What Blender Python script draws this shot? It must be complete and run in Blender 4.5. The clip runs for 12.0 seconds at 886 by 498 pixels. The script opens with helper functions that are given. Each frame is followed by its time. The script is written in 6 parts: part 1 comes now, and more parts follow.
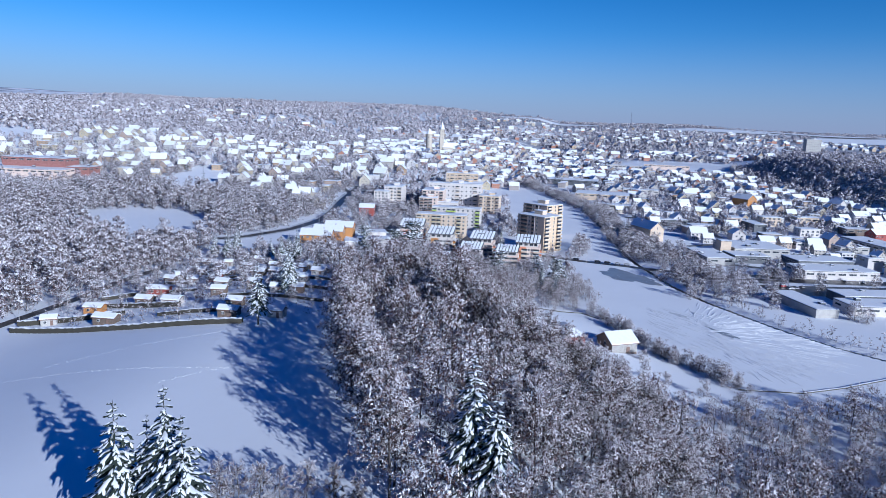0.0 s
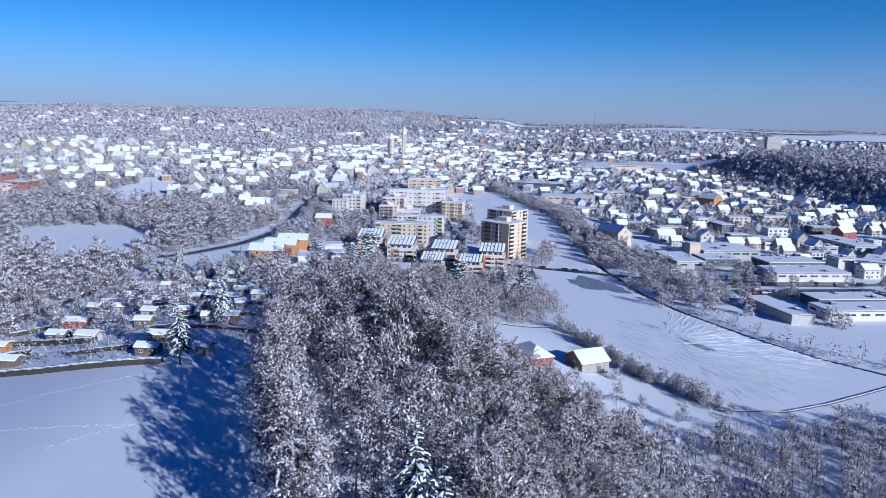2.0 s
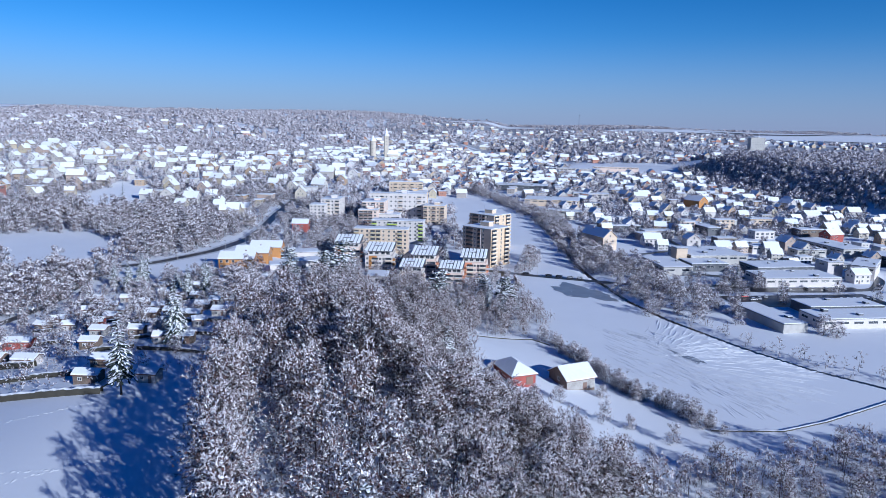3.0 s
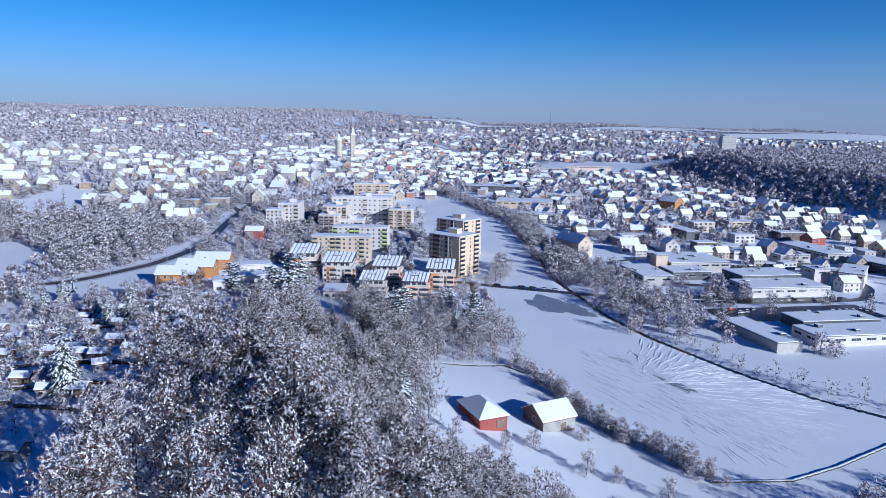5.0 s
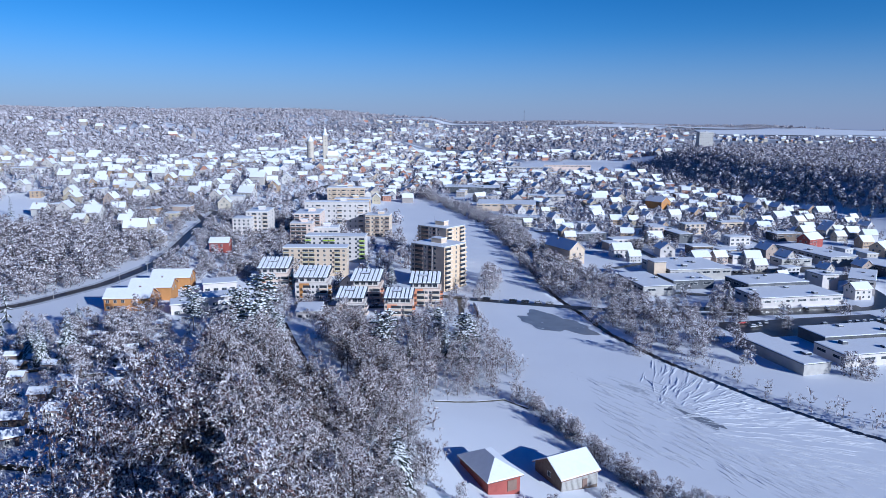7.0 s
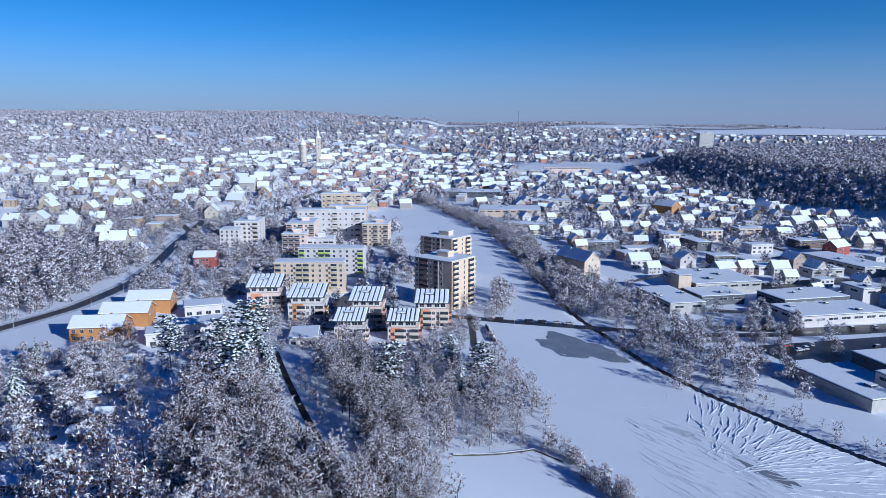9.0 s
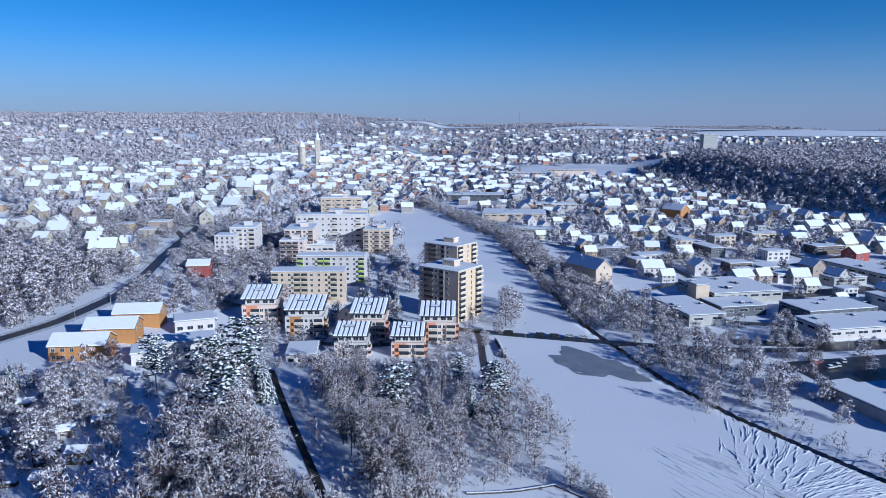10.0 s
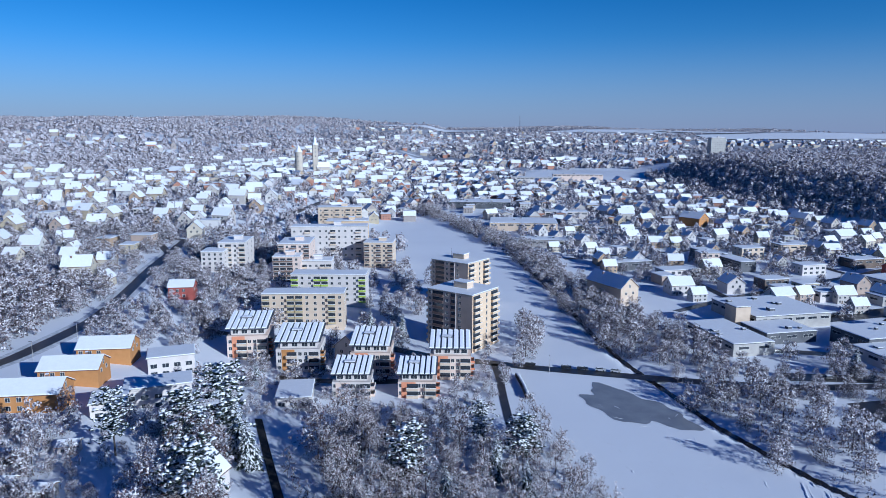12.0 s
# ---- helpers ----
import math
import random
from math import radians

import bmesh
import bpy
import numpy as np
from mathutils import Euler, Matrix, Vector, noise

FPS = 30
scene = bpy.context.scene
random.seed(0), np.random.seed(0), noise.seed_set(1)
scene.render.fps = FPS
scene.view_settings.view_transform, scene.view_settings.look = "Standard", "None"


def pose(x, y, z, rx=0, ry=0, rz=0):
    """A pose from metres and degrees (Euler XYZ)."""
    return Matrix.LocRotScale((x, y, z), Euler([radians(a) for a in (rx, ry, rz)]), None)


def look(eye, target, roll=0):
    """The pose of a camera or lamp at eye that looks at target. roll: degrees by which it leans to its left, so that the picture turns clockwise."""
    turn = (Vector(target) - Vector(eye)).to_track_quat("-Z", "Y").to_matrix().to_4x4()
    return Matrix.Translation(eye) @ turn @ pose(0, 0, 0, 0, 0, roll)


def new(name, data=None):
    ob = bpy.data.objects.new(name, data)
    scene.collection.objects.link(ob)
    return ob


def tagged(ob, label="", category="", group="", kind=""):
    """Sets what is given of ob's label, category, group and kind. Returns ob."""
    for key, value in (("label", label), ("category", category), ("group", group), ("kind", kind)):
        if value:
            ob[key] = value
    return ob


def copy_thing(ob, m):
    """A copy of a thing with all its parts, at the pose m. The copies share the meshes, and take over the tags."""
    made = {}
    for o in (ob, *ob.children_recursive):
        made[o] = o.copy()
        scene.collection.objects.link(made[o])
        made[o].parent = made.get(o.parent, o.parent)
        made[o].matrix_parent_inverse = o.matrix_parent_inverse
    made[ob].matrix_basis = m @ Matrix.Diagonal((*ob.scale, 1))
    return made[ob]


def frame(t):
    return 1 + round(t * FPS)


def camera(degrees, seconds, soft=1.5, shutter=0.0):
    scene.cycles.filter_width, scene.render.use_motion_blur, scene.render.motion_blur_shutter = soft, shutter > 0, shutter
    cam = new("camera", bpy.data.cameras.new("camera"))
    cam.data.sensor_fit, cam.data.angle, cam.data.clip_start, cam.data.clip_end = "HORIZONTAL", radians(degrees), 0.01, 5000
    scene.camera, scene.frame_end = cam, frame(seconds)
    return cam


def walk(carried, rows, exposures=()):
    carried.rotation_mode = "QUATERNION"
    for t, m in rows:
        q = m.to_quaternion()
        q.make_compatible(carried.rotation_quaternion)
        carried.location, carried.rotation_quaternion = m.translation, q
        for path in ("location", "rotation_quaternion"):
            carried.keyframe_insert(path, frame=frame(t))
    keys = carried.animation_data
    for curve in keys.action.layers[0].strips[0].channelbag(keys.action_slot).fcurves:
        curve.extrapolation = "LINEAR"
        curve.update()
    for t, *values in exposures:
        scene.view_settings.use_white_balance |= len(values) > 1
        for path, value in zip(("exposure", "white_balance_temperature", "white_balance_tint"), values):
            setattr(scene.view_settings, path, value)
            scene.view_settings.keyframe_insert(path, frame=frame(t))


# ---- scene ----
cam = camera(64.83, 12.0, soft=0.55)
# seconds, place, (yaw, pitch, roll)
PATH = [
    (0, (-2.04, -74.14, 93.38), (10.438, -10.583, 2.226)),
    (0.5, (-2.05, -70.10, 93.58), (9.762, -10.565, 2.065)),
    (1, (-1.74, -64.77, 93.79), (9.071, -10.419, 1.705)),
    (1.5, (-1.25, -58.10, 93.92), (8.435, -10.307, 1.404)),
    (2, (-0.82, -50.31, 94.12), (7.848, -10.219, 1.179)),
    (2.5, (-0.22, -42.12, 94.28), (7.260, -10.112, 1.021)),
    (3, (0.50, -33.76, 94.48), (6.649, -10.078, 1.046)),
    (5, (1.43, 1.38, 95.71), (4.380, -10.206, 1.003)),
    (5.5, (0.13, 10.25, 96.13), (3.686, -10.228, 0.853)),
    (6, (-1.90, 19.28, 96.38), (3.052, -10.280, 0.663)),
    (6.5, (-4.31, 28.08, 96.47), (2.541, -10.308, 0.522)),
    (7, (-6.89, 36.75, 96.57), (2.205, -10.297, 0.462)),
    (9, (-15.73, 72.99, 96.98), (1.626, -10.180, 0.160)),
    (9.5, (-17.60, 82.57, 97.09), (1.614, -10.106, 0.185)),
    (10, (-19.50, 92.53, 97.25), (1.590, -10.066, 0.123)),
    (10.5, (-21.25, 102.29, 97.46), (1.559, -9.998, 0.033)),
    (11, (-22.89, 112.22, 97.60), (1.563, -9.907, -0.008)),
    (11.5, (-24.44, 122.17, 97.78), (1.564, -9.838, -0.044)),
    (12, (-26.23, 132.25, 97.99), (1.503, -9.795, -0.030)),
]
walk(cam, [(t, pose(*eye) @ pose(0, 0, 0, 90 + p, 0, a) @ pose(0, 0, 0, 0, 0, r)) for t, eye, (a, p, r) in PATH],
     exposures=[(0, 0.16, 5430, 17), (3, 0.14, 5430, 17), (7, 0.09, 5390, 17), (9.5, 0.03, 5330, 15), (12, -0.02, 5270, 14)])

# ---- world and sun ----
SUN_AZ, SUN_EL = 130.0, 18.0        # degrees clockwise from +y, and above the horizon
world = bpy.data.worlds.new("winter_sky")
scene.world = world
world.use_nodes = True
wn = world.node_tree.nodes
sky = wn.new("ShaderNodeTexSky")
sky.sky_type, sky.sun_disc = "NISHITA", False
sky.sun_elevation, sky.sun_rotation = radians(SUN_EL), radians(SUN_AZ)
sky.altitude, sky.air_density, sky.dust_density, sky.ozone_density = 2500, 0.95, 0.0, 4.0
wn["Background"].inputs["Strength"].default_value = 0.0645
clear_air = wn.new("ShaderNodeHueSaturation")
clear_air.inputs["Saturation"].default_value, clear_air.inputs["Value"].default_value = 1.26, 1.26
world.node_tree.links.new(sky.outputs[0], clear_air.inputs["Color"])
# a band of pale frost haze all round the horizon
where, parts_of, band_up, haze = wn.new("ShaderNodeTexCoord"), wn.new("ShaderNodeSeparateXYZ"), wn.new("ShaderNodeMapRange"), wn.new("ShaderNodeMix")
band_up.interpolation_type = "SMOOTHSTEP"
band_up.inputs[1].default_value, band_up.inputs[2].default_value, band_up.inputs[3].default_value, band_up.inputs[4].default_value = -0.02, 0.13, 0.85, 0.0
haze.data_type, haze.inputs[7].default_value = "RGBA", (3.4, 4.1, 6.1, 1)
world.node_tree.links.new(where.outputs["Generated"], parts_of.inputs[0])
# the sky deepens to a darker, purer blue overhead
overhead, deep = wn.new("ShaderNodeMapRange"), wn.new("ShaderNodeMix")
overhead.interpolation_type = "SMOOTHSTEP"
overhead.inputs[1].default_value, overhead.inputs[2].default_value = 0.12, 0.60
deep.data_type, deep.blend_type, deep.inputs[7].default_value = "RGBA", "MULTIPLY", (0.20, 0.46, 0.80, 1)
world.node_tree.links.new(parts_of.outputs["Z"], overhead.inputs[0])
world.node_tree.links.new(overhead.outputs[0], deep.inputs[0])
world.node_tree.links.new(parts_of.outputs["Z"], band_up.inputs[0])
world.node_tree.links.new(band_up.outputs[0], haze.inputs[0])
world.node_tree.links.new(clear_air.outputs[0], deep.inputs[6])
world.node_tree.links.new(deep.outputs[2], haze.inputs[6])
world.node_tree.links.new(haze.outputs[2], wn["Background"].inputs["Color"])
sun_data = bpy.data.lights.new("sun", "SUN")
sun_data.energy, sun_data.angle, sun_data.color = 5.0, radians(0.5), (0.92, 0.95, 0.88)
sun = new("sun", sun_data)
sa, se = radians(SUN_AZ), radians(SUN_EL)
sun.matrix_world = look((math.sin(sa) * math.cos(se) * 500, math.cos(sa) * math.cos(se) * 500, math.sin(se) * 500), (0, 0, 0))

# ---- materials ----


def material(name, rough=0.8, metal=0.0):
    m = bpy.data.materials.new(name)
    m.use_nodes = True
    n = m.node_tree.nodes
    b = n["Principled BSDF"]
    b.inputs["Roughness"].default_value, b.inputs["Metallic"].default_value = rough, metal
    return m, n, m.node_tree.links, b


def ramp(n, stops):
    r = n.new("ShaderNodeValToRGB")
    e = r.color_ramp.elements
    while len(e) < len(stops):
        e.new(0.5)
    for k, (p, c) in zip(e, stops):
        k.position, k.color = p, (*c, 1)
    return r


def noise_node(n, links, scale, detail=4.0, coords="Object", rough=0.55):
    c = n.new("ShaderNodeTexCoord")
    t = n.new("ShaderNodeTexNoise")
    t.inputs["Scale"].default_value, t.inputs["Detail"].default_value, t.inputs["Roughness"].default_value = scale, detail, rough
    links.new(c.outputs[coords], t.inputs["Vector"])
    return t


def bump(n, links, source, b, strength, distance):
    k = n.new("ShaderNodeBump")
    k.inputs["Strength"].default_value, k.inputs["Distance"].default_value = strength, distance
    links.new(source, k.inputs["Height"])
    links.new(k.outputs[0], b.inputs["Normal"])


def mix_node(n, links, fac, a, b):
    x = n.new("ShaderNodeMix")
    x.data_type = "RGBA"
    for k, v in ((0, fac), (6, a), (7, b)):
        if hasattr(v, "links"):
            links.new(v, x.inputs[k])
        else:
            x.inputs[k].default_value = v if k == 0 else (*v, 1)
    return x.outputs[2]


def speckled(name, low, high, scale, rough=0.8, bump_by=0.0, distance=0.02, vary=0.0):
    """A matt surface between two colours, by noise; vary: how much whole objects differ."""
    m, n, l, b = material(name, rough)
    t = noise_node(n, l, scale)
    r = ramp(n, ((0.3, low), (0.7, high)))
    l.new(t.outputs["Fac"], r.inputs["Fac"])
    out = r.outputs["Color"]
    if vary:
        o, h = n.new("ShaderNodeObjectInfo"), n.new("ShaderNodeHueSaturation")
        k = n.new("ShaderNodeMapRange")
        k.inputs[3].default_value, k.inputs[4].default_value = 1 - vary, 1 + vary
        l.new(o.outputs["Random"], k.inputs[0]), l.new(k.outputs[0], h.inputs["Value"]), l.new(out, h.inputs["Color"])
        out = h.outputs["Color"]
    l.new(out, b.inputs["Base Color"])
    if bump_by:
        bump(n, l, t.outputs["Fac"], b, bump_by, distance)
    return m


def by_object(name, colours, rough=0.85, island=False):
    """Plaster of a colour picked by each object's (or each island's) own random number, with weathering."""
    m, n, l, b = material(name, rough)
    r = ramp(n, [(i / len(colours), c) for i, c in enumerate(colours)])
    r.color_ramp.interpolation = "CONSTANT"
    o = n.new("ShaderNodeNewGeometry" if island else "ShaderNodeObjectInfo")
    l.new(o.outputs["Random Per Island" if island else "Random"], r.inputs["Fac"])
    t = noise_node(n, l, 0.35)
    k = n.new("ShaderNodeMapRange")
    k.inputs[3].default_value, k.inputs[4].default_value = 0.82, 1.08
    h = n.new("ShaderNodeHueSaturation")
    l.new(t.outputs["Fac"], k.inputs[0]), l.new(k.outputs[0], h.inputs["Value"])
    l.new(r.outputs["Color"], h.inputs["Color"]), l.new(h.outputs["Color"], b.inputs["Base Color"])
    return m


def frosted(name, bark, frost, edge0, edge1, share=0.0):
    """Wood under hoar frost: white on what faces up, bark beneath; share: the part of twigs that stay bare."""
    m, n, l, b = material(name, 0.85)
    g = n.new("ShaderNodeNewGeometry")
    s = n.new("ShaderNodeSeparateXYZ")
    l.new(g.outputs["Normal"], s.inputs[0])
    k = n.new("ShaderNodeMapRange")
    k.inputs[1].default_value, k.inputs[2].default_value = edge0, edge1
    l.new(s.outputs["Z"], k.inputs[0])
    fac = k.outputs[0]
    if share:
        c = n.new("ShaderNodeMath")
        c.operation, c.inputs[1].default_value = "GREATER_THAN", share
        l.new(g.outputs["Random Per Island"], c.inputs[0])
        p = n.new("ShaderNodeMath")
        p.operation = "MULTIPLY"
        l.new(c.outputs[0], p.inputs[0]), l.new(fac, p.inputs[1])
        fac = p.outputs[0]
    l.new(mix_node(n, l, fac, bark, frost), b.inputs["Base Color"])
    return m


def snow_material(name, tint, scale, strength, distance):
    m, n, l, b = material(name, 0.62)
    t = noise_node(n, l, scale, 6)
    r = ramp(n, ((0.3, tuple(c * 0.93 for c in tint)), (0.7, tint)))
    l.new(t.outputs["Fac"], r.inputs["Fac"]), l.new(r.outputs["Color"], b.inputs["Base Color"])
    bump(n, l, t.outputs["Fac"], b, strength, distance)
    return m


WHITE = (0.86, 0.88, 0.92)
M_SNOW = snow_material("roof_snow", WHITE, 0.8, 0.25, 0.12)
M_TWIG = frosted("frosted_twigs", (0.125, 0.064, 0.058), (0.84, 0.81, 0.84), -0.3, 0.4, 0.22)
# Inner and under twigs: bare, and darkened to carry the crown's shade.
M_SHADE_TWIG = frosted("shaded_bare_twigs", (0.050, 0.030, 0.030), (0.80, 0.79, 0.83), 0.7, 1.1)
# Middle and far twigs: frost greyer, bark paler; contrast falls by colour.
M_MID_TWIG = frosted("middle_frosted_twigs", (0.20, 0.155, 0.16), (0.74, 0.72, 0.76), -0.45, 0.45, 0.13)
# Darker middle copy: shade within and beneath the crown put into colour.
M_MID_SHADE_TWIG = frosted("middle_shaded_bare_twigs", (0.085, 0.060, 0.064), (0.48, 0.46, 0.50), 0.2, 1.0)
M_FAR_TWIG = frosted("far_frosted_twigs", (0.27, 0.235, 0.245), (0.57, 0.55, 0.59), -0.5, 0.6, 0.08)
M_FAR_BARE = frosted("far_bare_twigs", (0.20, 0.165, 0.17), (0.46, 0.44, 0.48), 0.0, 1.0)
M_BARK = frosted("frosted_bark", (0.05, 0.041, 0.039), (0.80, 0.82, 0.86), 0.25, 0.7)
M_NEEDLE = frosted("spruce_needles", (0.016, 0.026, 0.020), (0.80, 0.83, 0.88), 0.90, 1.0)
M_LOAD = snow_material("snow_load", WHITE, 1.2, 0.4, 0.1)
M_ASPHALT = speckled("wet_asphalt", (0.018, 0.019, 0.023), (0.05, 0.05, 0.055), 0.25, 0.35)
M_SLUSH = speckled("slushy_snow", (0.42, 0.44, 0.48), (0.74, 0.76, 0.80), 0.7, 0.6, 0.3)
M_WATER = speckled("dark_stream_water", (0.012, 0.014, 0.016), (0.03, 0.03, 0.034), 0.4, 0.12)
M_ICE = speckled("grey_meltwater_ice", (0.20, 0.21, 0.235), (0.30, 0.315, 0.34), 0.12, 0.3)
M_GLASS = speckled("window_glass", (0.025, 0.03, 0.04), (0.06, 0.07, 0.085), 0.3, 0.12)
M_FRAME = speckled("window_frame_paint", (0.62, 0.61, 0.58), (0.74, 0.73, 0.70), 3.0, 0.5)
M_WALLS = by_object("house_plaster", ((0.50, 0.47, 0.44), (0.55, 0.53, 0.51), (0.46, 0.39, 0.28), (0.52, 0.46, 0.37), (0.57, 0.55, 0.54),
                                      (0.42, 0.30, 0.20), (0.48, 0.44, 0.40), (0.44, 0.34, 0.28), (0.53, 0.50, 0.47)))
M_TOWN = by_object("town_plaster", ((0.48, 0.45, 0.42), (0.52, 0.50, 0.48), (0.44, 0.34, 0.24), (0.48, 0.42, 0.34), (0.40, 0.20, 0.14),
                                    (0.54, 0.52, 0.51), (0.34, 0.30, 0.28)), island=True)
M_TILE = speckled("roof_edge_tiles", (0.10, 0.055, 0.04), (0.20, 0.10, 0.07), 0.8, 0.85, vary=0.3)
M_CHIM = speckled("chimney_brick", (0.16, 0.09, 0.07), (0.28, 0.17, 0.13), 2.0, 0.9)
M_CONC = speckled("grey_concrete", (0.36, 0.34, 0.32), (0.46, 0.44, 0.41), 0.3, 0.9, 0.2)
M_CREAM = speckled("cream_plaster", (0.54, 0.42, 0.31), (0.62, 0.49, 0.37), 0.25, 0.9)
# Tower render darkened for the walls out of the sun.
M_TOWER_SHADE = speckled("shaded_taupe_render", (0.42, 0.33, 0.27), (0.49, 0.39, 0.32), 0.2, 0.9)
M_BEIGE = speckled("warm_beige_render", (0.58, 0.43, 0.29), (0.66, 0.50, 0.34), 0.2, 0.9)
M_BROWN = speckled("brown_loggia", (0.16, 0.10, 0.08), (0.24, 0.16, 0.125), 0.5, 0.8)
M_WHITE = speckled("white_render", (0.55, 0.50, 0.47), (0.63, 0.58, 0.55), 0.25, 0.88)
M_PINK = speckled("pale_pink_render", (0.64, 0.49, 0.41), (0.71, 0.57, 0.48), 0.25, 0.88)
M_ORANGE = speckled("orange_render", (0.42, 0.19, 0.06), (0.50, 0.24, 0.085), 0.3, 0.88)
M_CORAL = speckled("coral_render", (0.62, 0.24, 0.13), (0.70, 0.30, 0.17), 0.3, 0.88)
M_GREEN = speckled("lime_balcony_panel", (0.34, 0.46, 0.05), (0.42, 0.54, 0.08), 0.5, 0.7)
M_OLIVE = speckled("tan_balcony_panel", (0.40, 0.31, 0.16), (0.48, 0.38, 0.22), 0.5, 0.7)
M_RED = speckled("brick_red_cladding", (0.26, 0.06, 0.05), (0.36, 0.09, 0.07), 0.5, 0.85, 0.2)
M_FASCIA = speckled("dull_red_fascia", (0.24, 0.10, 0.085), (0.34, 0.16, 0.14), 0.5, 0.85, 0.2)
M_WOOD = speckled("weathered_boards", (0.10, 0.075, 0.06), (0.20, 0.15, 0.12), 1.5, 0.85, 0.3)
M_STEEL = speckled("dark_cladding", (0.06, 0.065, 0.075), (0.11, 0.115, 0.13), 0.3, 0.6)
M_STONE = speckled("pale_tower_stone", (0.44, 0.38, 0.31), (0.54, 0.48, 0.40), 0.2, 0.9, 0.2)
M_HEDGE = frosted("frosted_hedge", (0.045, 0.04, 0.03), (0.82, 0.84, 0.88), 0.55, 0.9)
# Near-black: wet earth with the lane's shade put into its colour.
M_EARTH = speckled("shaded_wet_earth", (0.010, 0.010, 0.011), (0.028, 0.026, 0.025), 0.8, 0.95, 0.4)
M_RUBBER = speckled("black_rubber", (0.012, 0.012, 0.013), (0.03, 0.03, 0.03), 2.0, 0.8)

# the ground: open snow near by, and snowy woodland where the hills are too far for single trees
M_GROUND, gn, gl, gb = material("snow_cover", 0.6)
fine, broad = noise_node(gn, gl, 0.55, 7), noise_node(gn, gl, 0.02, 4)
tone = ramp(gn, ((0.3, (0.80, 0.82, 0.87)), (0.7, WHITE)))
gl.new(broad.outputs["Fac"], tone.inputs["Fac"])
geo, sep = gn.new("ShaderNodeNewGeometry"), gn.new("ShaderNodeSeparateXYZ")
gl.new(geo.outputs["Position"], sep.inputs[0])
dist = gn.new("ShaderNodeMapRange")
dist.inputs[1].default_value, dist.inputs[2].default_value = 1300, 1900
gl.new(sep.outputs["Y"], dist.inputs[0])
cover = noise_node(gn, gl, 0.0032, 5)
woods = ramp(gn, ((0.44, (0, 0, 0)), (0.50, (1, 1, 1))))
gl.new(cover.outputs["Fac"], woods.inputs["Fac"])
both = gn.new("ShaderNodeMath")
both.operation = "MULTIPLY"
gl.new(dist.outputs[0], both.inputs[0]), gl.new(woods.outputs["Color"], both.inputs[1])
crowns = noise_node(gn, gl, 0.07, 5)
canopy = ramp(gn, ((0.36, (0.16, 0.16, 0.18)), (0.64, (0.50, 0.51, 0.56))))
gl.new(crowns.outputs["Fac"], canopy.inputs["Fac"])
gl.new(mix_node(gn, gl, both.outputs[0], tone.outputs["Color"], canopy.outputs["Color"]), gb.inputs["Base Color"])
bump(gn, gl, fine.outputs["Fac"], gb, 0.22, 0.16)

# ---- building blocks ----


class Geo:
    """Collects faces of one mesh; each face keeps a material slot."""

    def __init__(self):
        self.v, self.f, self.m = [], [], []

    def face(self, pts, slot=0):
        k = len(self.v)
        self.v += [tuple(p) for p in pts]
        self.f.append(tuple(range(k, k + len(pts))))
        self.m.append(slot)

    def box(self, x0, y0, z0, x1, y1, z1, slot=0):
        k = len(self.v)
        self.v += [(x, y, z) for z in (z0, z1) for x, y in ((x0, y0), (x1, y0), (x1, y1), (x0, y1))]
        for q in ((3, 2, 1, 0), (4, 5, 6, 7), (0, 1, 5, 4), (1, 2, 6, 5), (2, 3, 7, 6), (3, 0, 4, 7)):
            self.f.append(tuple(k + i for i in q))
            self.m.append(slot)

    def extrude(self, outline, y0, y1, slot=0):
        """A solid from an (x, z) outline, counter-clockwise seen from -y."""
        n, k = len(outline), len(self.v)
        self.v += [(x, y, z) for y in (y0, y1) for x, z in outline]
        self.f += [tuple(range(k, k + n)), tuple(range(k + 2 * n - 1, k + n - 1, -1))]
        self.f += [(k + i, k + n + i, k + n + (i + 1) % n, k + (i + 1) % n) for i in range(n)]
        self.m += [slot] * (n + 2)

    def prism(self, cx, cy, z0, z1, r0, r1, n=8, slot=0, turn=0.0):
        k = len(self.v)
        for r, z in ((r0, z0), (r1, z1)):
            self.v += [(cx + r * math.cos(turn + math.tau * i / n), cy + r * math.sin(turn + math.tau * i / n), z) for i in range(n)]
        self.f += [tuple(range(k + n - 1, k - 1, -1)), tuple(range(k + n, k + 2 * n))]
        self.f += [(k + i, k + (i + 1) % n, k + n + (i + 1) % n, k + n + i) for i in range(n)]
        self.m += [slot] * (n + 2)

    def mesh(self, name, mats):
        me = bpy.data.meshes.new(name)
        me.from_pydata(self.v, [], self.f)
        for m in mats:
            me.materials.append(m)
        me.polygons.foreach_set("material_index", self.m)
        me.update()
        return me


def tri_mesh(name, verts, tris, mats, slots=None):
    """A mesh from arrays of places and triangles."""
    me = bpy.data.meshes.new(name)
    me.vertices.add(len(verts)), me.loops.add(len(tris) * 3), me.polygons.add(len(tris))
    me.vertices.foreach_set("co", np.asarray(verts, np.float32).ravel())
    me.loops.foreach_set("vertex_index", np.asarray(tris, np.int32).ravel())
    me.polygons.foreach_set("loop_start", np.arange(0, len(tris) * 3, 3, dtype=np.int32))
    for m in mats:
        me.materials.append(m)
    if slots is not None:
        me.polygons.foreach_set("material_index", np.asarray(slots, np.int32))
    me.update(calc_edges=True)
    return me


def thing(name, label, category, group="", kind="", at=None):
    ob = tagged(new(name), label, category, group, kind)
    ob.empty_display_size = 0.5
    if at is not None:
        ob.matrix_basis = at
    return ob


